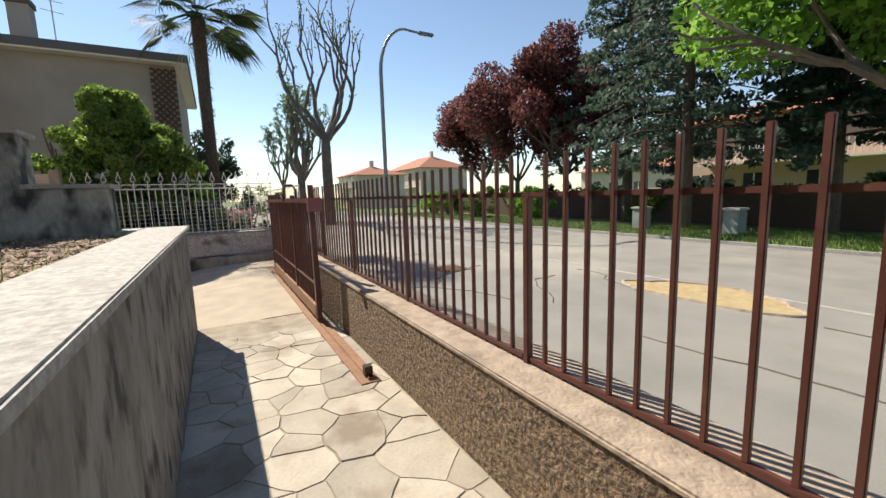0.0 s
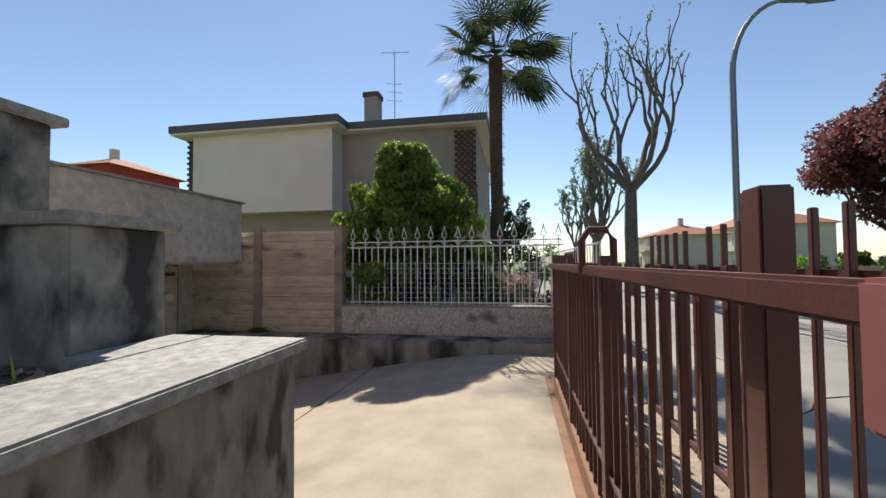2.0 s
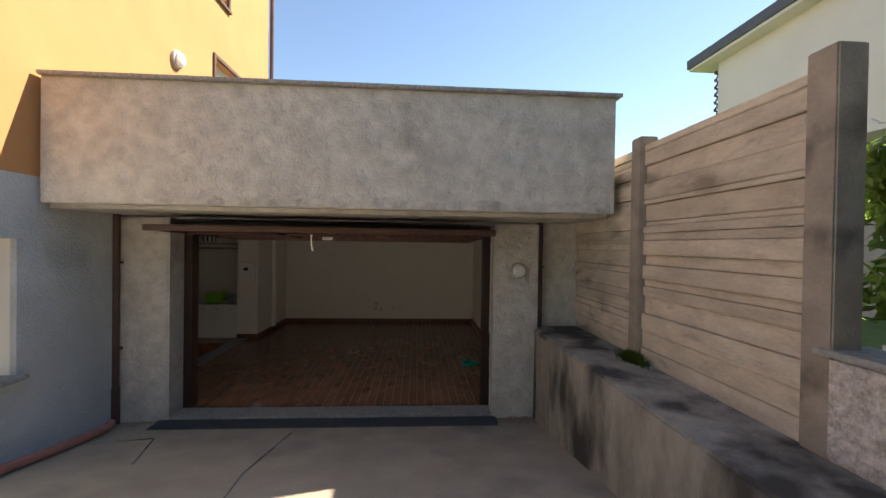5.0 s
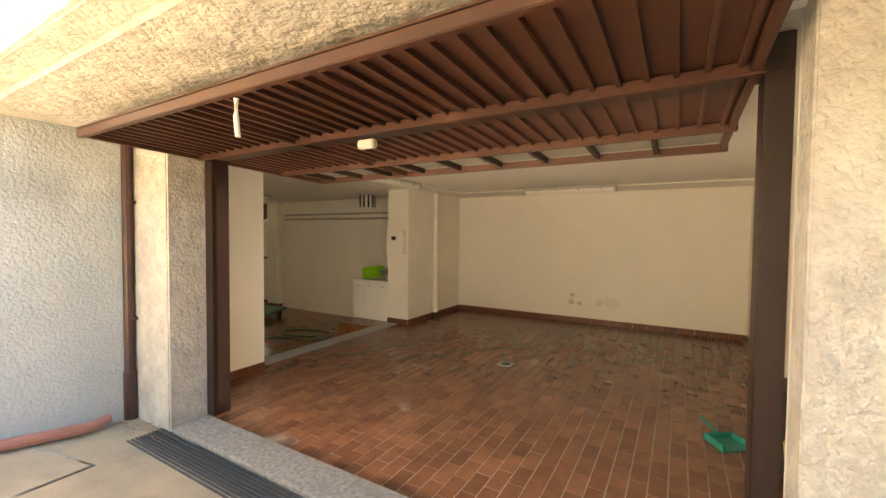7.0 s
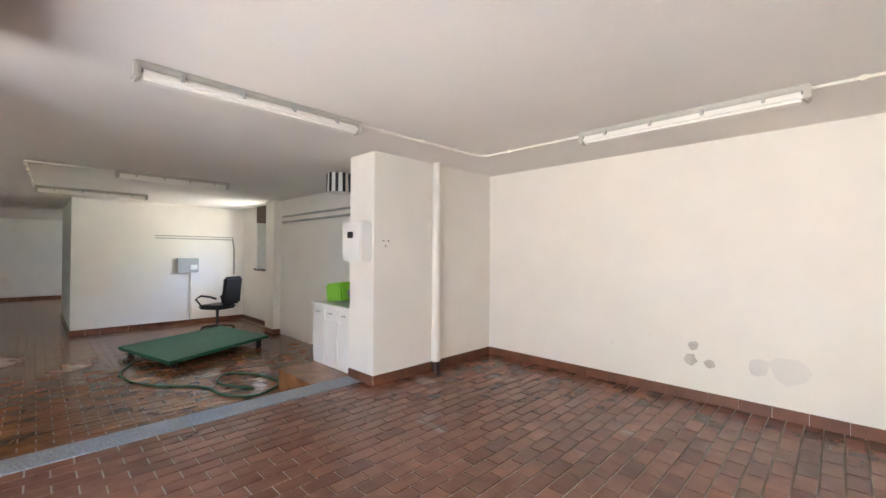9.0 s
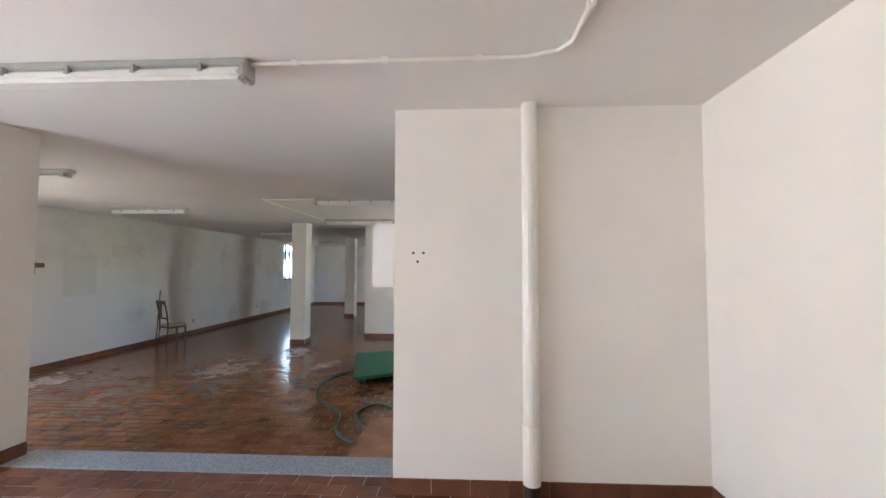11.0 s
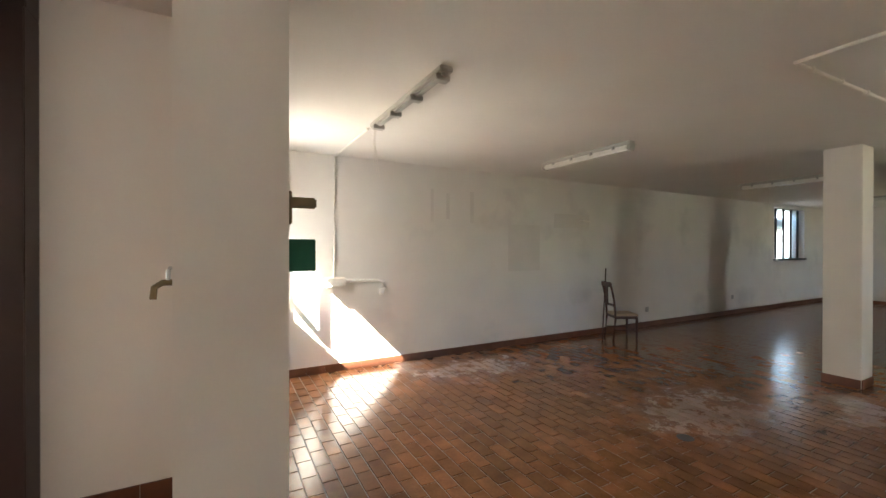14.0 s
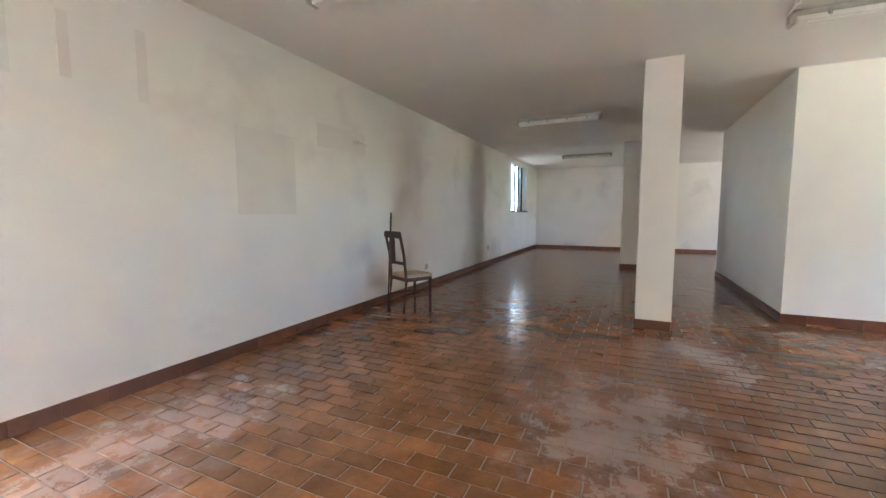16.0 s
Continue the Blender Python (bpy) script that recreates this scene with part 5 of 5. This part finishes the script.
# open casement window
win = tagged(new("window_1"), "open white casement window letting in sunlight", "window", kind="structure")
CM = Matrix.Translation((-1.02, -2.70, 0)) @ Matrix.Rotation(radians(-122), 4, "Z")
for c in ((0, 0.05, 1.04, 2.56), (0.31, 0.35, 1.04, 2.56), (0.05, 0.31, 1.04, 1.10), (0.05, 0.31, 2.50, 2.56)):
    part("casement_frame", bx(c[0], c[1], -0.02, 0.02, c[2], c[3], 0.004, m=CM), M_LATT if c[0] == 0.31 else M_DIFF, win)
pane = part("pane", bx(0.05, 0.31, -0.003, 0.003, 1.10, 2.50, m=CM), M_FROST, win)
pane.visible_shadow = False
part("handle", tube([CM @ Vector(p) for p in ((0.33, 0.02, 1.7), (0.33, 0.06, 1.7), (0.33, 0.06, 1.6))], 0.01, 6), M_METAL, win)
part("window_sill", bx(-1.04, -0.55, -2.86, -1.76, 0.94, 0.985, 0.006), M_CAP, win)
win = tagged(new("window_2"), "small barred window with grey louvres", "window", kind="structure")
for x in (-16.28, -15.82, -15.35, -14.88, -14.44):
    part("bar", bx(x - 0.03, x + 0.03, -3.22, -3.18, 1.05, 2.5), M_DARKWIN, win)
part("window_sill", bx(-16.35, -14.35, -3.3, -3.0, 1.0, 1.05, 0.006), M_DARKWIN, win)
p2 = part("pane", bx(-16.3, -14.4, -3.26, -3.254, 1.05, 2.5), M_FROST, win)
p2.visible_shadow = False
win = tagged(new("window_3"), "small wooden window with a brown roller box", "window", kind="structure")
part("roller_box", bx(-7.43, -6.32, 5.25, 5.45, 2.15, 2.6, 0.006), M_LATT, win)
for c in ((-7.45, -7.38, 1.05, 2.15), (-6.37, -6.30, 1.05, 2.15), (-6.93, -6.86, 1.05, 2.15)):
    part("window_frame", bx(c[0], c[1], 5.38, 5.46, c[2], c[3]), M_LATT, win)
part("window_sill", bx(-7.5, -6.25, 5.22, 5.5, 1.0, 1.05), M_LATT, win)
part("open_sash", bx(-6.36, -6.30, 4.85, 5.3, 1.08, 2.12, 0.005), M_DIFF, win)

# broom in the corner
broom = empty("broom", "worn broom leaning in the corner", "broom")
part("handle", tube([(-1.12, -2.85, FL + 0.1), (-1.03, -2.72, 1.0)], 0.012, 8), M_WOOD, broom)
part("head", bx(-1.24, -1.06, -2.98, -2.62, FL + 0.07, FL + 0.13, 0.01), M_BLACK, broom)
part("bristles", bx(-1.23, -1.07, -2.97, -2.63, FL, FL + 0.07, 0.01), M_BLACK, broom)

# ---- furniture ----
chair = empty("dining_chair", "dark-stained wooden chair with a pale seat", "chair")
chair.matrix_world = pose(-7.25, -2.5, FL, 0, 0, 0)
CH = Matrix.Rotation(radians(62), 4, "Z")
part("seat", bx(-0.21, 0.21, -0.2, 0.22, 0.45, 0.49, 0.012, m=CH), M_SEAT, chair, "pale worn seat pad")
part("seat_frame", bx(-0.2, 0.2, -0.19, 0.21, 0.40, 0.45, 0.005, m=CH), M_WOOD, chair)
for x in (-0.19, 0.19):
    part("leg", tube([CH @ Vector(p) for p in ((x, 0.19, 0), (x, 0.19, 0.42))], 0.017, 8, taper=0.024), M_WOOD, chair)
    part("back_leg", tube([CH @ Vector(p) for p in ((x, -0.23, 0), (x, -0.19, 0.42), (x * 0.95, -0.22, 0.75), (x * 0.95, -0.28, 1.03))], 0.02, 8), M_WOOD, chair)
part("top_rail", bx(-0.2, 0.2, -0.30, -0.26, 0.97, 1.06, 0.012, m=CH), M_WOOD, chair)
part("lower_rail", bx(-0.18, 0.18, -0.22, -0.195, 0.62, 0.66, 0.005, m=CH), M_WOOD, chair)
part("splat", bx(-0.05, 0.05, -0.255, -0.235, 0.64, 0.98, 0.008, m=CH @ Matrix.Rotation(radians(2), 4, "X")), M_WOOD, chair)
for z, ya, yb in ((0.2, -0.2, 0.19),):
    for x in (-0.19, 0.19):
        part("stretcher", tube([CH @ Vector((x, ya, z)), CH @ Vector((x, yb, z))], 0.011, 6), M_WOOD, chair)
stick = tagged(link("wooden_stick", tube([(-6.98, -2.70, FL), (-7.02, -2.66, FL + 1.30)], 0.012, 6), M_WOOD), "thin wooden stick leaning against the back of the chair", "stick")

board = empty("green_board", "large flat green board on low feet", "board")
q = [(-5.75, 2.35), (-4.05, 2.75), (-4.75, 4.5), (-6.4, 4.15)]
b = bmesh.new()
lo = [b.verts.new((x, y, FL + 0.10 + 0.05 * (i in (2, 3)))) for i, (x, y) in enumerate(q)]
hi = [b.verts.new((x, y, FL + 0.15 + 0.05 * (i in (2, 3)))) for i, (x, y) in enumerate(q)]
b.faces.new(lo[::-1])
b.faces.new(hi)
for i in range(4):
    b.faces.new((lo[i], lo[(i + 1) % 4], hi[(i + 1) % 4], hi[i]))
part("top", b, M_GREEN, board)
for i, (x, y) in enumerate(((-5.6, 2.5), (-4.25, 2.85), (-4.85, 4.35), (-6.2, 4.05))):
    part("foot", bx(x - 0.04, x + 0.04, y - 0.04, y + 0.04, FL, FL + 0.11 + 0.05 * (i > 1)), M_BLACK, board)
hp = [(-5.0, 2.45), (-4.3, 2.2), (-3.5, 2.4), (-2.9, 2.9), (-2.4, 3.0), (-2.1, 3.3), (-2.4, 3.7), (-3.0, 3.6), (-3.3, 3.3), (-2.9, 3.1), (-2.3, 3.4)]
pts = []
for i in range(len(hp) - 1):
    p0, p1, p2, p3 = (Vector(hp[max(0, min(len(hp) - 1, k))]) for k in (i - 1, i, i + 1, i + 2))
    for s in range(5):
        u = s / 5
        v = 0.5 * (2 * p1 + (p2 - p0) * u + (2 * p0 - 5 * p1 + 4 * p2 - p3) * u * u + (3 * p1 - p0 - 3 * p2 + p3) * u ** 3)
        pts.append((v.x, v.y, FL + 0.014))
tagged(link("garden_hose", tube(pts, 0.014, 8), M_HOSE), "thin green garden hose curled on the tile floor", "hose")

cab = empty("sink_cabinet", "low white laminate sink cabinet on the platform", "cabinet")
part("body", bx(-2.02, -1.08, 4.0, 4.6, 0.0, 0.77, 0.004), M_CABWHITE, cab)
part("worktop", bx(-2.04, -1.08, 3.97, 4.62, 0.77, 0.80, 0.004), M_CABWHITE, cab)
for i in range(3):
    d = part("drawer", bx(-2.0 + i * 0.31, -1.705 + i * 0.31, 3.985, 4.0, 0.62, 0.75, 0.003), M_CABWHITE, cab)
    part("handle", bx(-1.9 + i * 0.31, -1.81 + i * 0.31, 3.965, 3.985, 0.68, 0.695, 0.003), M_METAL, d)
    part("door", bx(-2.0 + i * 0.31, -1.705 + i * 0.31, 3.985, 4.0, 0.06, 0.60, 0.003), M_CABWHITE, cab)
bask = empty("basket", "lime green plastic basket on the cabinet", "basket")
bk = bx(-1.86, -1.46, 4.1, 4.4, 0.80, 1.04, 0.02, m=Matrix.Translation((-1.66, 4.25, 0.8)) @ Matrix.Rotation(radians(-7), 4, "Y") @ Matrix.Translation((1.66, -4.25, -0.775)))
part("tub", bk, M_LIME, bask)
bag = bmesh.new()
bmesh.ops.create_icosphere(bag, subdivisions=3, radius=0.15)
for v_ in bag.verts:
    v_.co *= 1 + 0.25 * noise.noise(v_.co * 9)
bag.transform(Matrix.Translation((-1.3, 4.25, 0.92)) @ Matrix.Diagonal((1.1, 0.9, 0.8, 1)))
tagged(link("plastic_bag", bag, M_FROST), "crumpled clear plastic bag on the cabinet", "bag")
hw = empty("wall_pipes", "two grey water pipes along the wall", "pipes")
for z in (2.12, 2.24):
    part("pipe", tube([(-5.6, 5.12, z), (-1.1, 5.12, z)], 0.022, 8), M_GREY_PL, hw)
ls = empty("striped_shade", "striped white and black pleated lamp shade", "lamp shade")
part("shade", lathe(((0.17, 0), (0.16, 0.26)), -1.9, 4.3, 2.3, 22), M_DIFF, ls)
for i in range(11):
    a = i * math.tau / 11
    part("stripe", bx(-0.02, 0.02, 0.155, 0.172, 2.3, 2.56, m=Matrix.Translation((-1.9, 4.3, 0)) @ Matrix.Rotation(a, 4, "Z")), M_BLACK, ls)
ep = empty("fuse_box", "grey electrical box with cables on the wall", "fuse box")
part("case", bx(-8.45, -8.33, 3.75, 4.2, 0.95, 1.3, 0.01), M_GREY_PL, ep)
part("lid", bx(-8.33, -8.32, 4.02, 4.17, 1.02, 1.14), M_DIFF, ep)
part("cable", tube([(-8.42, 4.05, 0.95), (-8.42, 4.05, -0.2)], 0.02, 6), M_PIPE_W, ep)
for z in (1.78, 1.84):
    part("pipe", tube([(-8.41, 3.3, z), (-8.41, 5.0, z), (-8.41, 5.05, z - 0.3), (-8.41, 5.05, z - 0.9)], 0.014, 6), M_GREY_PL, ep)

oc = empty("office_chair", "black office swivel chair with armrests", "chair")
OM = Matrix.Translation((-7.0, 4.25, FL)) @ Matrix.Rotation(radians(-60), 4, "Z") @ Matrix.Diagonal((1.12, 1.12, 1.12, 1))
part("seat", bx(-0.25, 0.25, -0.25, 0.25, 0.45, 0.54, 0.035, m=OM), M_BLACK, oc)
part("backrest", bx(-0.24, 0.24, 0.22, 0.30, 0.58, 1.14, 0.04, m=OM @ Matrix.Rotation(radians(-6), 4, "X")), M_BLACK, oc)
part("column", tube([OM @ Vector((0, 0, 0.1)), OM @ Vector((0, 0, 0.46))], 0.03, 10), M_BLACK, oc)
for i in range(5):
    a = i * math.tau / 5
    leg = part("leg", tube([OM @ Vector((0, 0, 0.12)), OM @ Vector((0.3 * math.cos(a), 0.3 * math.sin(a), 0.07))], 0.025, 6), M_BLACK, oc)
    part("castor", tube([OM @ Vector((0.3 * math.cos(a) - 0.02, 0.3 * math.sin(a), 0.03)), OM @ Vector((0.3 * math.cos(a) + 0.02, 0.3 * math.sin(a), 0.03))], 0.03, 10), M_BLACK, leg)
for s in (-1, 1):
    part("armrest", tube([OM @ Vector(p) for p in ((s * 0.27, -0.1, 0.5), (s * 0.31, -0.22, 0.66), (s * 0.31, -0.1, 0.73), (s * 0.31, 0.12, 0.72), (s * 0.28, 0.24, 0.68))], 0.022, 8), M_BLACK, oc)

fd = empty("floor_drain", "square steel floor drain with a dark hole", "drain", "floor drains")
part("plate", bx(1.78, 1.98, 2.67, 2.87, -0.01, 0.003, 0.001), M_METAL, fd)
part("hole", lathe(((0.062, 0), (0.06, 0.002)), 1.88, 2.77, 0.003, 20), M_BLACK, fd)
tagged(link("floor_hole", lathe(((0.075, 0), (0.07, 0.004)), -4.39, 0.35, FL - 0.001, 20), M_BLACK), "dark round drain hole in the tile floor", "drain")

bin_ = empty("waste_bin", "tall black plastic bin by the garage wall", "bin")
part("body", bx(4.45, 4.80, 1.45, 1.85, 0.0, 0.58, 0.03), M_BLACK, bin_)
part("rim", bx(4.43, 4.82, 1.43, 1.87, 0.56, 0.61, 0.015), M_BLACK, bin_)
bkt = empty("bucket", "pale yellow bucket beside the black bin", "bucket")
part("pail", lathe(((0.11, 0), (0.14, 0.30), (0.15, 0.31), (0.13, 0.30), (0.10, 0.03)), 4.66, 1.22, 0.0, 20), M_GREY_PL, bkt)
part("band", lathe(((0.142, 0), (0.150, 0.1)), 4.66, 1.22, 0.22, 20), M_YELLOW, bkt)
dp = empty("dustpan", "teal plastic dustpan lying on the tile floor", "dustpan")
PM = Matrix.Translation((4.25, 1.75, 0.0)) @ Matrix.Rotation(radians(35), 4, "Z")
part("pan", bx(-0.13, 0.13, -0.11, 0.11, 0.003, 0.02, 0.004, m=PM), M_TEAL, dp)
for c in ((-0.13, -0.115, -0.11, 0.11), (0.115, 0.13, -0.11, 0.11), (-0.115, 0.115, 0.095, 0.11)):
    part("side", bx(c[0], c[1], c[2], c[3], 0.012, 0.06, 0.003, m=PM), M_TEAL, dp)
part("handle", tube([PM @ Vector((0, 0.1, 0.05)), PM @ Vector((0, 0.30, 0.10))], 0.014, 8), M_TEAL, dp)

# ---- mulch chips on the planter ----
rng = np.random.default_rng(71)
n = 14000
p = np.stack([rng.uniform(-8, -1.4, n), rng.uniform(-6.14, -4.4, n), np.full(n, 2.283)], 1)
n = len(p)
u = rng.normal(size=(n, 3)) * [1, 1, 0.25]
u /= np.linalg.norm(u, axis=1)[:, None]
w = np.cross(u, [0, 0, 1]) + rng.normal(size=(n, 3)) * 0.2
s = rng.uniform(0.012, 0.035, n)[:, None]
v = np.stack([p - u * s, p + w * s * 0.45, p + u * s, p - w * s * 0.45], 1).reshape(-1, 3)
ch = leaf_mesh("bark_chips", v, np.arange(4 * n).reshape(-1, 4), M_CHIP)
tagged(ch, "dry bark chips scattered over the planter bed", "bark chips", kind="stuff")
n = 260
p = np.stack([rng.uniform(-7, -1.5, n), rng.choice([-5.42, -5.36, -6.1], n) + rng.normal(size=n) * 0.03, np.full(n, 2.295)], 1)
t3 = p + np.stack([rng.normal(size=n) * 0.03, rng.normal(size=n) * 0.03, rng.uniform(0.04, 0.14, n)], 1)
v = np.stack([p - [0.006, 0, 0], p + [0.006, 0, 0], t3], 1).reshape(-1, 3)
tagged(leaf_mesh("weeds", v, np.arange(3 * n).reshape(-1, 3), M_GRASS_BLADE), "thin weeds along the planter edges", "weeds", kind="stuff")
n = 500
p = np.stack([5.38 - np.abs(rng.normal(size=n)) * 0.05, -2.05 + rng.normal(size=n) * 0.09, np.full(n, 1.18)], 1)
t3 = p + np.stack([rng.normal(size=n) * 0.05, rng.normal(size=n) * 0.05, rng.uniform(0.02, 0.12, n)], 1)
v = np.stack([p - [0, 0.01, 0], p + [0, 0.01, 0], t3], 1).reshape(-1, 3)
tagged(leaf_mesh("moss_tuft", v, np.arange(3 * n).reshape(-1, 3), M_GRASS_BLADE), "green tuft growing at the foot of the post", "weeds", kind="stuff")
n = 24000
p = np.stack([rng.uniform(-14, 26, n), rng.uniform(-23.5, -19.6, n), np.full(n, ROAD + 0.06)], 1)
t3 = p + np.stack([rng.normal(size=n) * 0.04, rng.normal(size=n) * 0.04, rng.uniform(0.05, 0.16, n)], 1)
v = np.stack([p - [0.012, 0, 0], p + [0.012, 0, 0], t3], 1).reshape(-1, 3)
tagged(leaf_mesh("grass", v, np.arange(3 * n).reshape(-1, 3), M_GRASS_BLADE), "short green grass on the verge", "grass", kind="stuff")
n = 300
p = np.stack([rng.choice([-0.3, 4.4, 4.6], n) + rng.normal(size=n) * 0.18, -0.62 + rng.normal(size=n) * 0.1, np.full(n, -0.03)], 1)
u = rng.normal(size=(n, 3)) * [1, 1, 0.2]
s = 0.02
v = np.stack([p - u * s, p + np.cross(u, [0, 0, 1]) * s * 0.6, p + u * s], 1).reshape(-1, 3)
v[:, 2] = np.maximum(v[:, 2], -0.04)
tagged(leaf_mesh("dead_leaves", v, np.arange(3 * n).reshape(-1, 3), M_CHIP), "dry brown leaves gathered by the drain", "leaves", kind="stuff")

# ---- flagstones ----
rng = np.random.default_rng(81)
X0, X1, Y0, Y1 = -9.0, -1.6, -8.13, -6.57
pts = []
while len(pts) < 150:
    c = (rng.uniform(X0, X1), rng.uniform(Y0, Y1), rng.uniform(0, 0.07) * rng.random())
    if min((math.hypot(c[0] - d[0], 1.25 * (c[1] - d[1])) for d in pts), default=9) > rng.uniform(0.10, 0.36):
        pts.append(c)
path_ob = bpy.data.objects["path_bed"]


def worn(x, y):
    """Shifts a point of a joint the same way for both of the stones that meet there."""
    q = noise.noise_vector(Vector((x * 6.0, y * 6.0, 3.0)))
    return (min(max(x + 0.035 * q.x, X0), X1 + 0.1), min(max(y + 0.035 * q.y, Y0), Y1))


for i, c in enumerate(pts):
    poly = [(X0, Y0), (X1, Y0), (X1, Y1), (X0, Y1)]
    for j, d in enumerate(pts):
        if i == j or abs(c[0] - d[0]) > 1.8:
            continue
        nx, ny = d[0] - c[0], d[1] - c[1]
        ln = math.hypot(nx, ny)
        k = 0.5 + (c[2] - d[2]) / (2 * ln * ln)
        mx, my = c[0] + nx * k, c[1] + ny * k
        out = []
        for a, b2 in zip(poly, poly[1:] + poly[:1]):
            da = (a[0] - mx) * nx + (a[1] - my) * ny
            db = (b2[0] - mx) * nx + (b2[1] - my) * ny
            if da <= 0:
                out.append(a)
            if da * db < 0:
                t_ = da / (da - db)
                out.append((a[0] + (b2[0] - a[0]) * t_, a[1] + (b2[1] - a[1]) * t_))
        poly = out
        if len(poly) < 3:
            break
    if len(poly) < 3:
        continue
    fine_poly = []
    for a, b2 in zip(poly, poly[1:] + poly[:1]):
        steps = max(1, int(math.hypot(a[0] - b2[0], a[1] - b2[1]) / 0.09))
        fine_poly += [worn(a[0] + (b2[0] - a[0]) * q / steps, a[1] + (b2[1] - a[1]) * q / steps) for q in range(steps)]
    mx, my = sum(p_[0] for p_ in fine_poly) / len(fine_poly), sum(p_[1] for p_ in fine_poly) / len(fine_poly)
    size = max(0.08, sum(math.hypot(p_[0] - mx, p_[1] - my) for p_ in fine_poly) / len(fine_poly))
    k1, k0 = 1 - 0.008 / size, 1 - 0.003 / size
    h = 0.996 + rng.uniform(0, 0.007)
    b = bmesh.new()
    up = [b.verts.new((mx + (x - mx) * k1, my + (y - my) * k1, h)) for x, y in fine_poly]
    dn = [b.verts.new((mx + (x - mx) * k0, my + (y - my) * k0, h - 0.02)) for x, y in fine_poly]
    b.faces.new(up)
    for k in range(len(up)):
        b.faces.new((dn[k], dn[(k + 1) % len(up)], up[(k + 1) % len(up)], up[k]))
    part("flagstone", b, M_FLAG, path_ob)

# ---- floor tiles, laid in running bond ----
def tiles(x0, x1, y0, y1, z, floor_name, mat_join, mat_piece, near, skip=()):
    """Tiles 0.12 by 0.24 m; those inside the stretch near are objects of their own, the rest one mesh."""
    floor_ob = bpy.data.objects[floor_name]
    w, L, g = 0.122, 0.244, 0.007
    me = bpy.data.meshes.new("floor_tile")
    hw_, hl = (w - g) / 2, (L - g) / 2
    shape = [(-hw_, -hl), (hw_, -hl), (hw_, hl), (-hw_, hl)]
    top = [(x * 0.965, y * 0.982, 0.0) for x, y in shape]
    low = [(x, y, -0.012) for x, y in shape]
    faces = [(0, 1, 2, 3)] + [(4 + k, 4 + (k + 1) % 4, (k + 1) % 4, k) for k in range(4)]
    me.from_pydata(top + low, [], faces)
    me.materials.append(mat_piece)
    base = np.array(top + low)
    rng = np.random.default_rng(91)
    V, F, made = [], [], 0
    for i in range(int((x1 - x0) / w)):
        for j in range(-1, int((y1 - y0) / L) + 1):
            cx, cy = x0 + (i + 0.5) * w, y0 + (j + 0.5) * L + (L / 2 if i % 2 else 0)
            if any(a < cx < b2 and c < cy < d for a, b2, c, d in skip):
                continue
            lo_, hi_ = max(cy - hl, y0 + 0.002), min(cy + hl, y1 - 0.002)
            if hi_ - lo_ < 0.025:
                continue
            part_len = (hi_ - lo_) / (2 * hl)
            cy = (lo_ + hi_) / 2
            dz = z + rng.normal() * 0.0008
            if near[0] < cx < near[1] and near[2] < cy < near[3] and made < 300 and part_len > 0.99:
                o = new("floor_tile", me)
                o.location = (cx, cy, dz)
                o.parent = floor_ob
                made += 1
            else:
                k = 8 * len(V)
                V.append(base * [1, part_len, 1] + [cx, cy, dz])
                F += [tuple(k + q_ for q_ in fc) for fc in faces]
    o = leaf_mesh("tile_field", np.concatenate(V), np.array(F), mat_join)
    tagged(o, "brown terracotta floor tiles laid in running bond", "floor tiles", kind="stuff")


tiles(-0.80, 4.88, -0.17, 6.03, 0.0, "floor_garage", M_TILE_RED, M_TILE_RED_PART, (0.6, 3.2, 0.6, 3.6))
tiles(-18, -1.0, -3.04, 5.15, FL, "floor_room", M_TILE, M_TILE_PART, (-4.2, -1.8, -3.0, 0.6),
      skip=((-12.4, -8.45, 1.85, 5.3), (-1.95, -1.0, 3.5, 5.2), (-1.4, -1.0, 0.9, 3.5)))
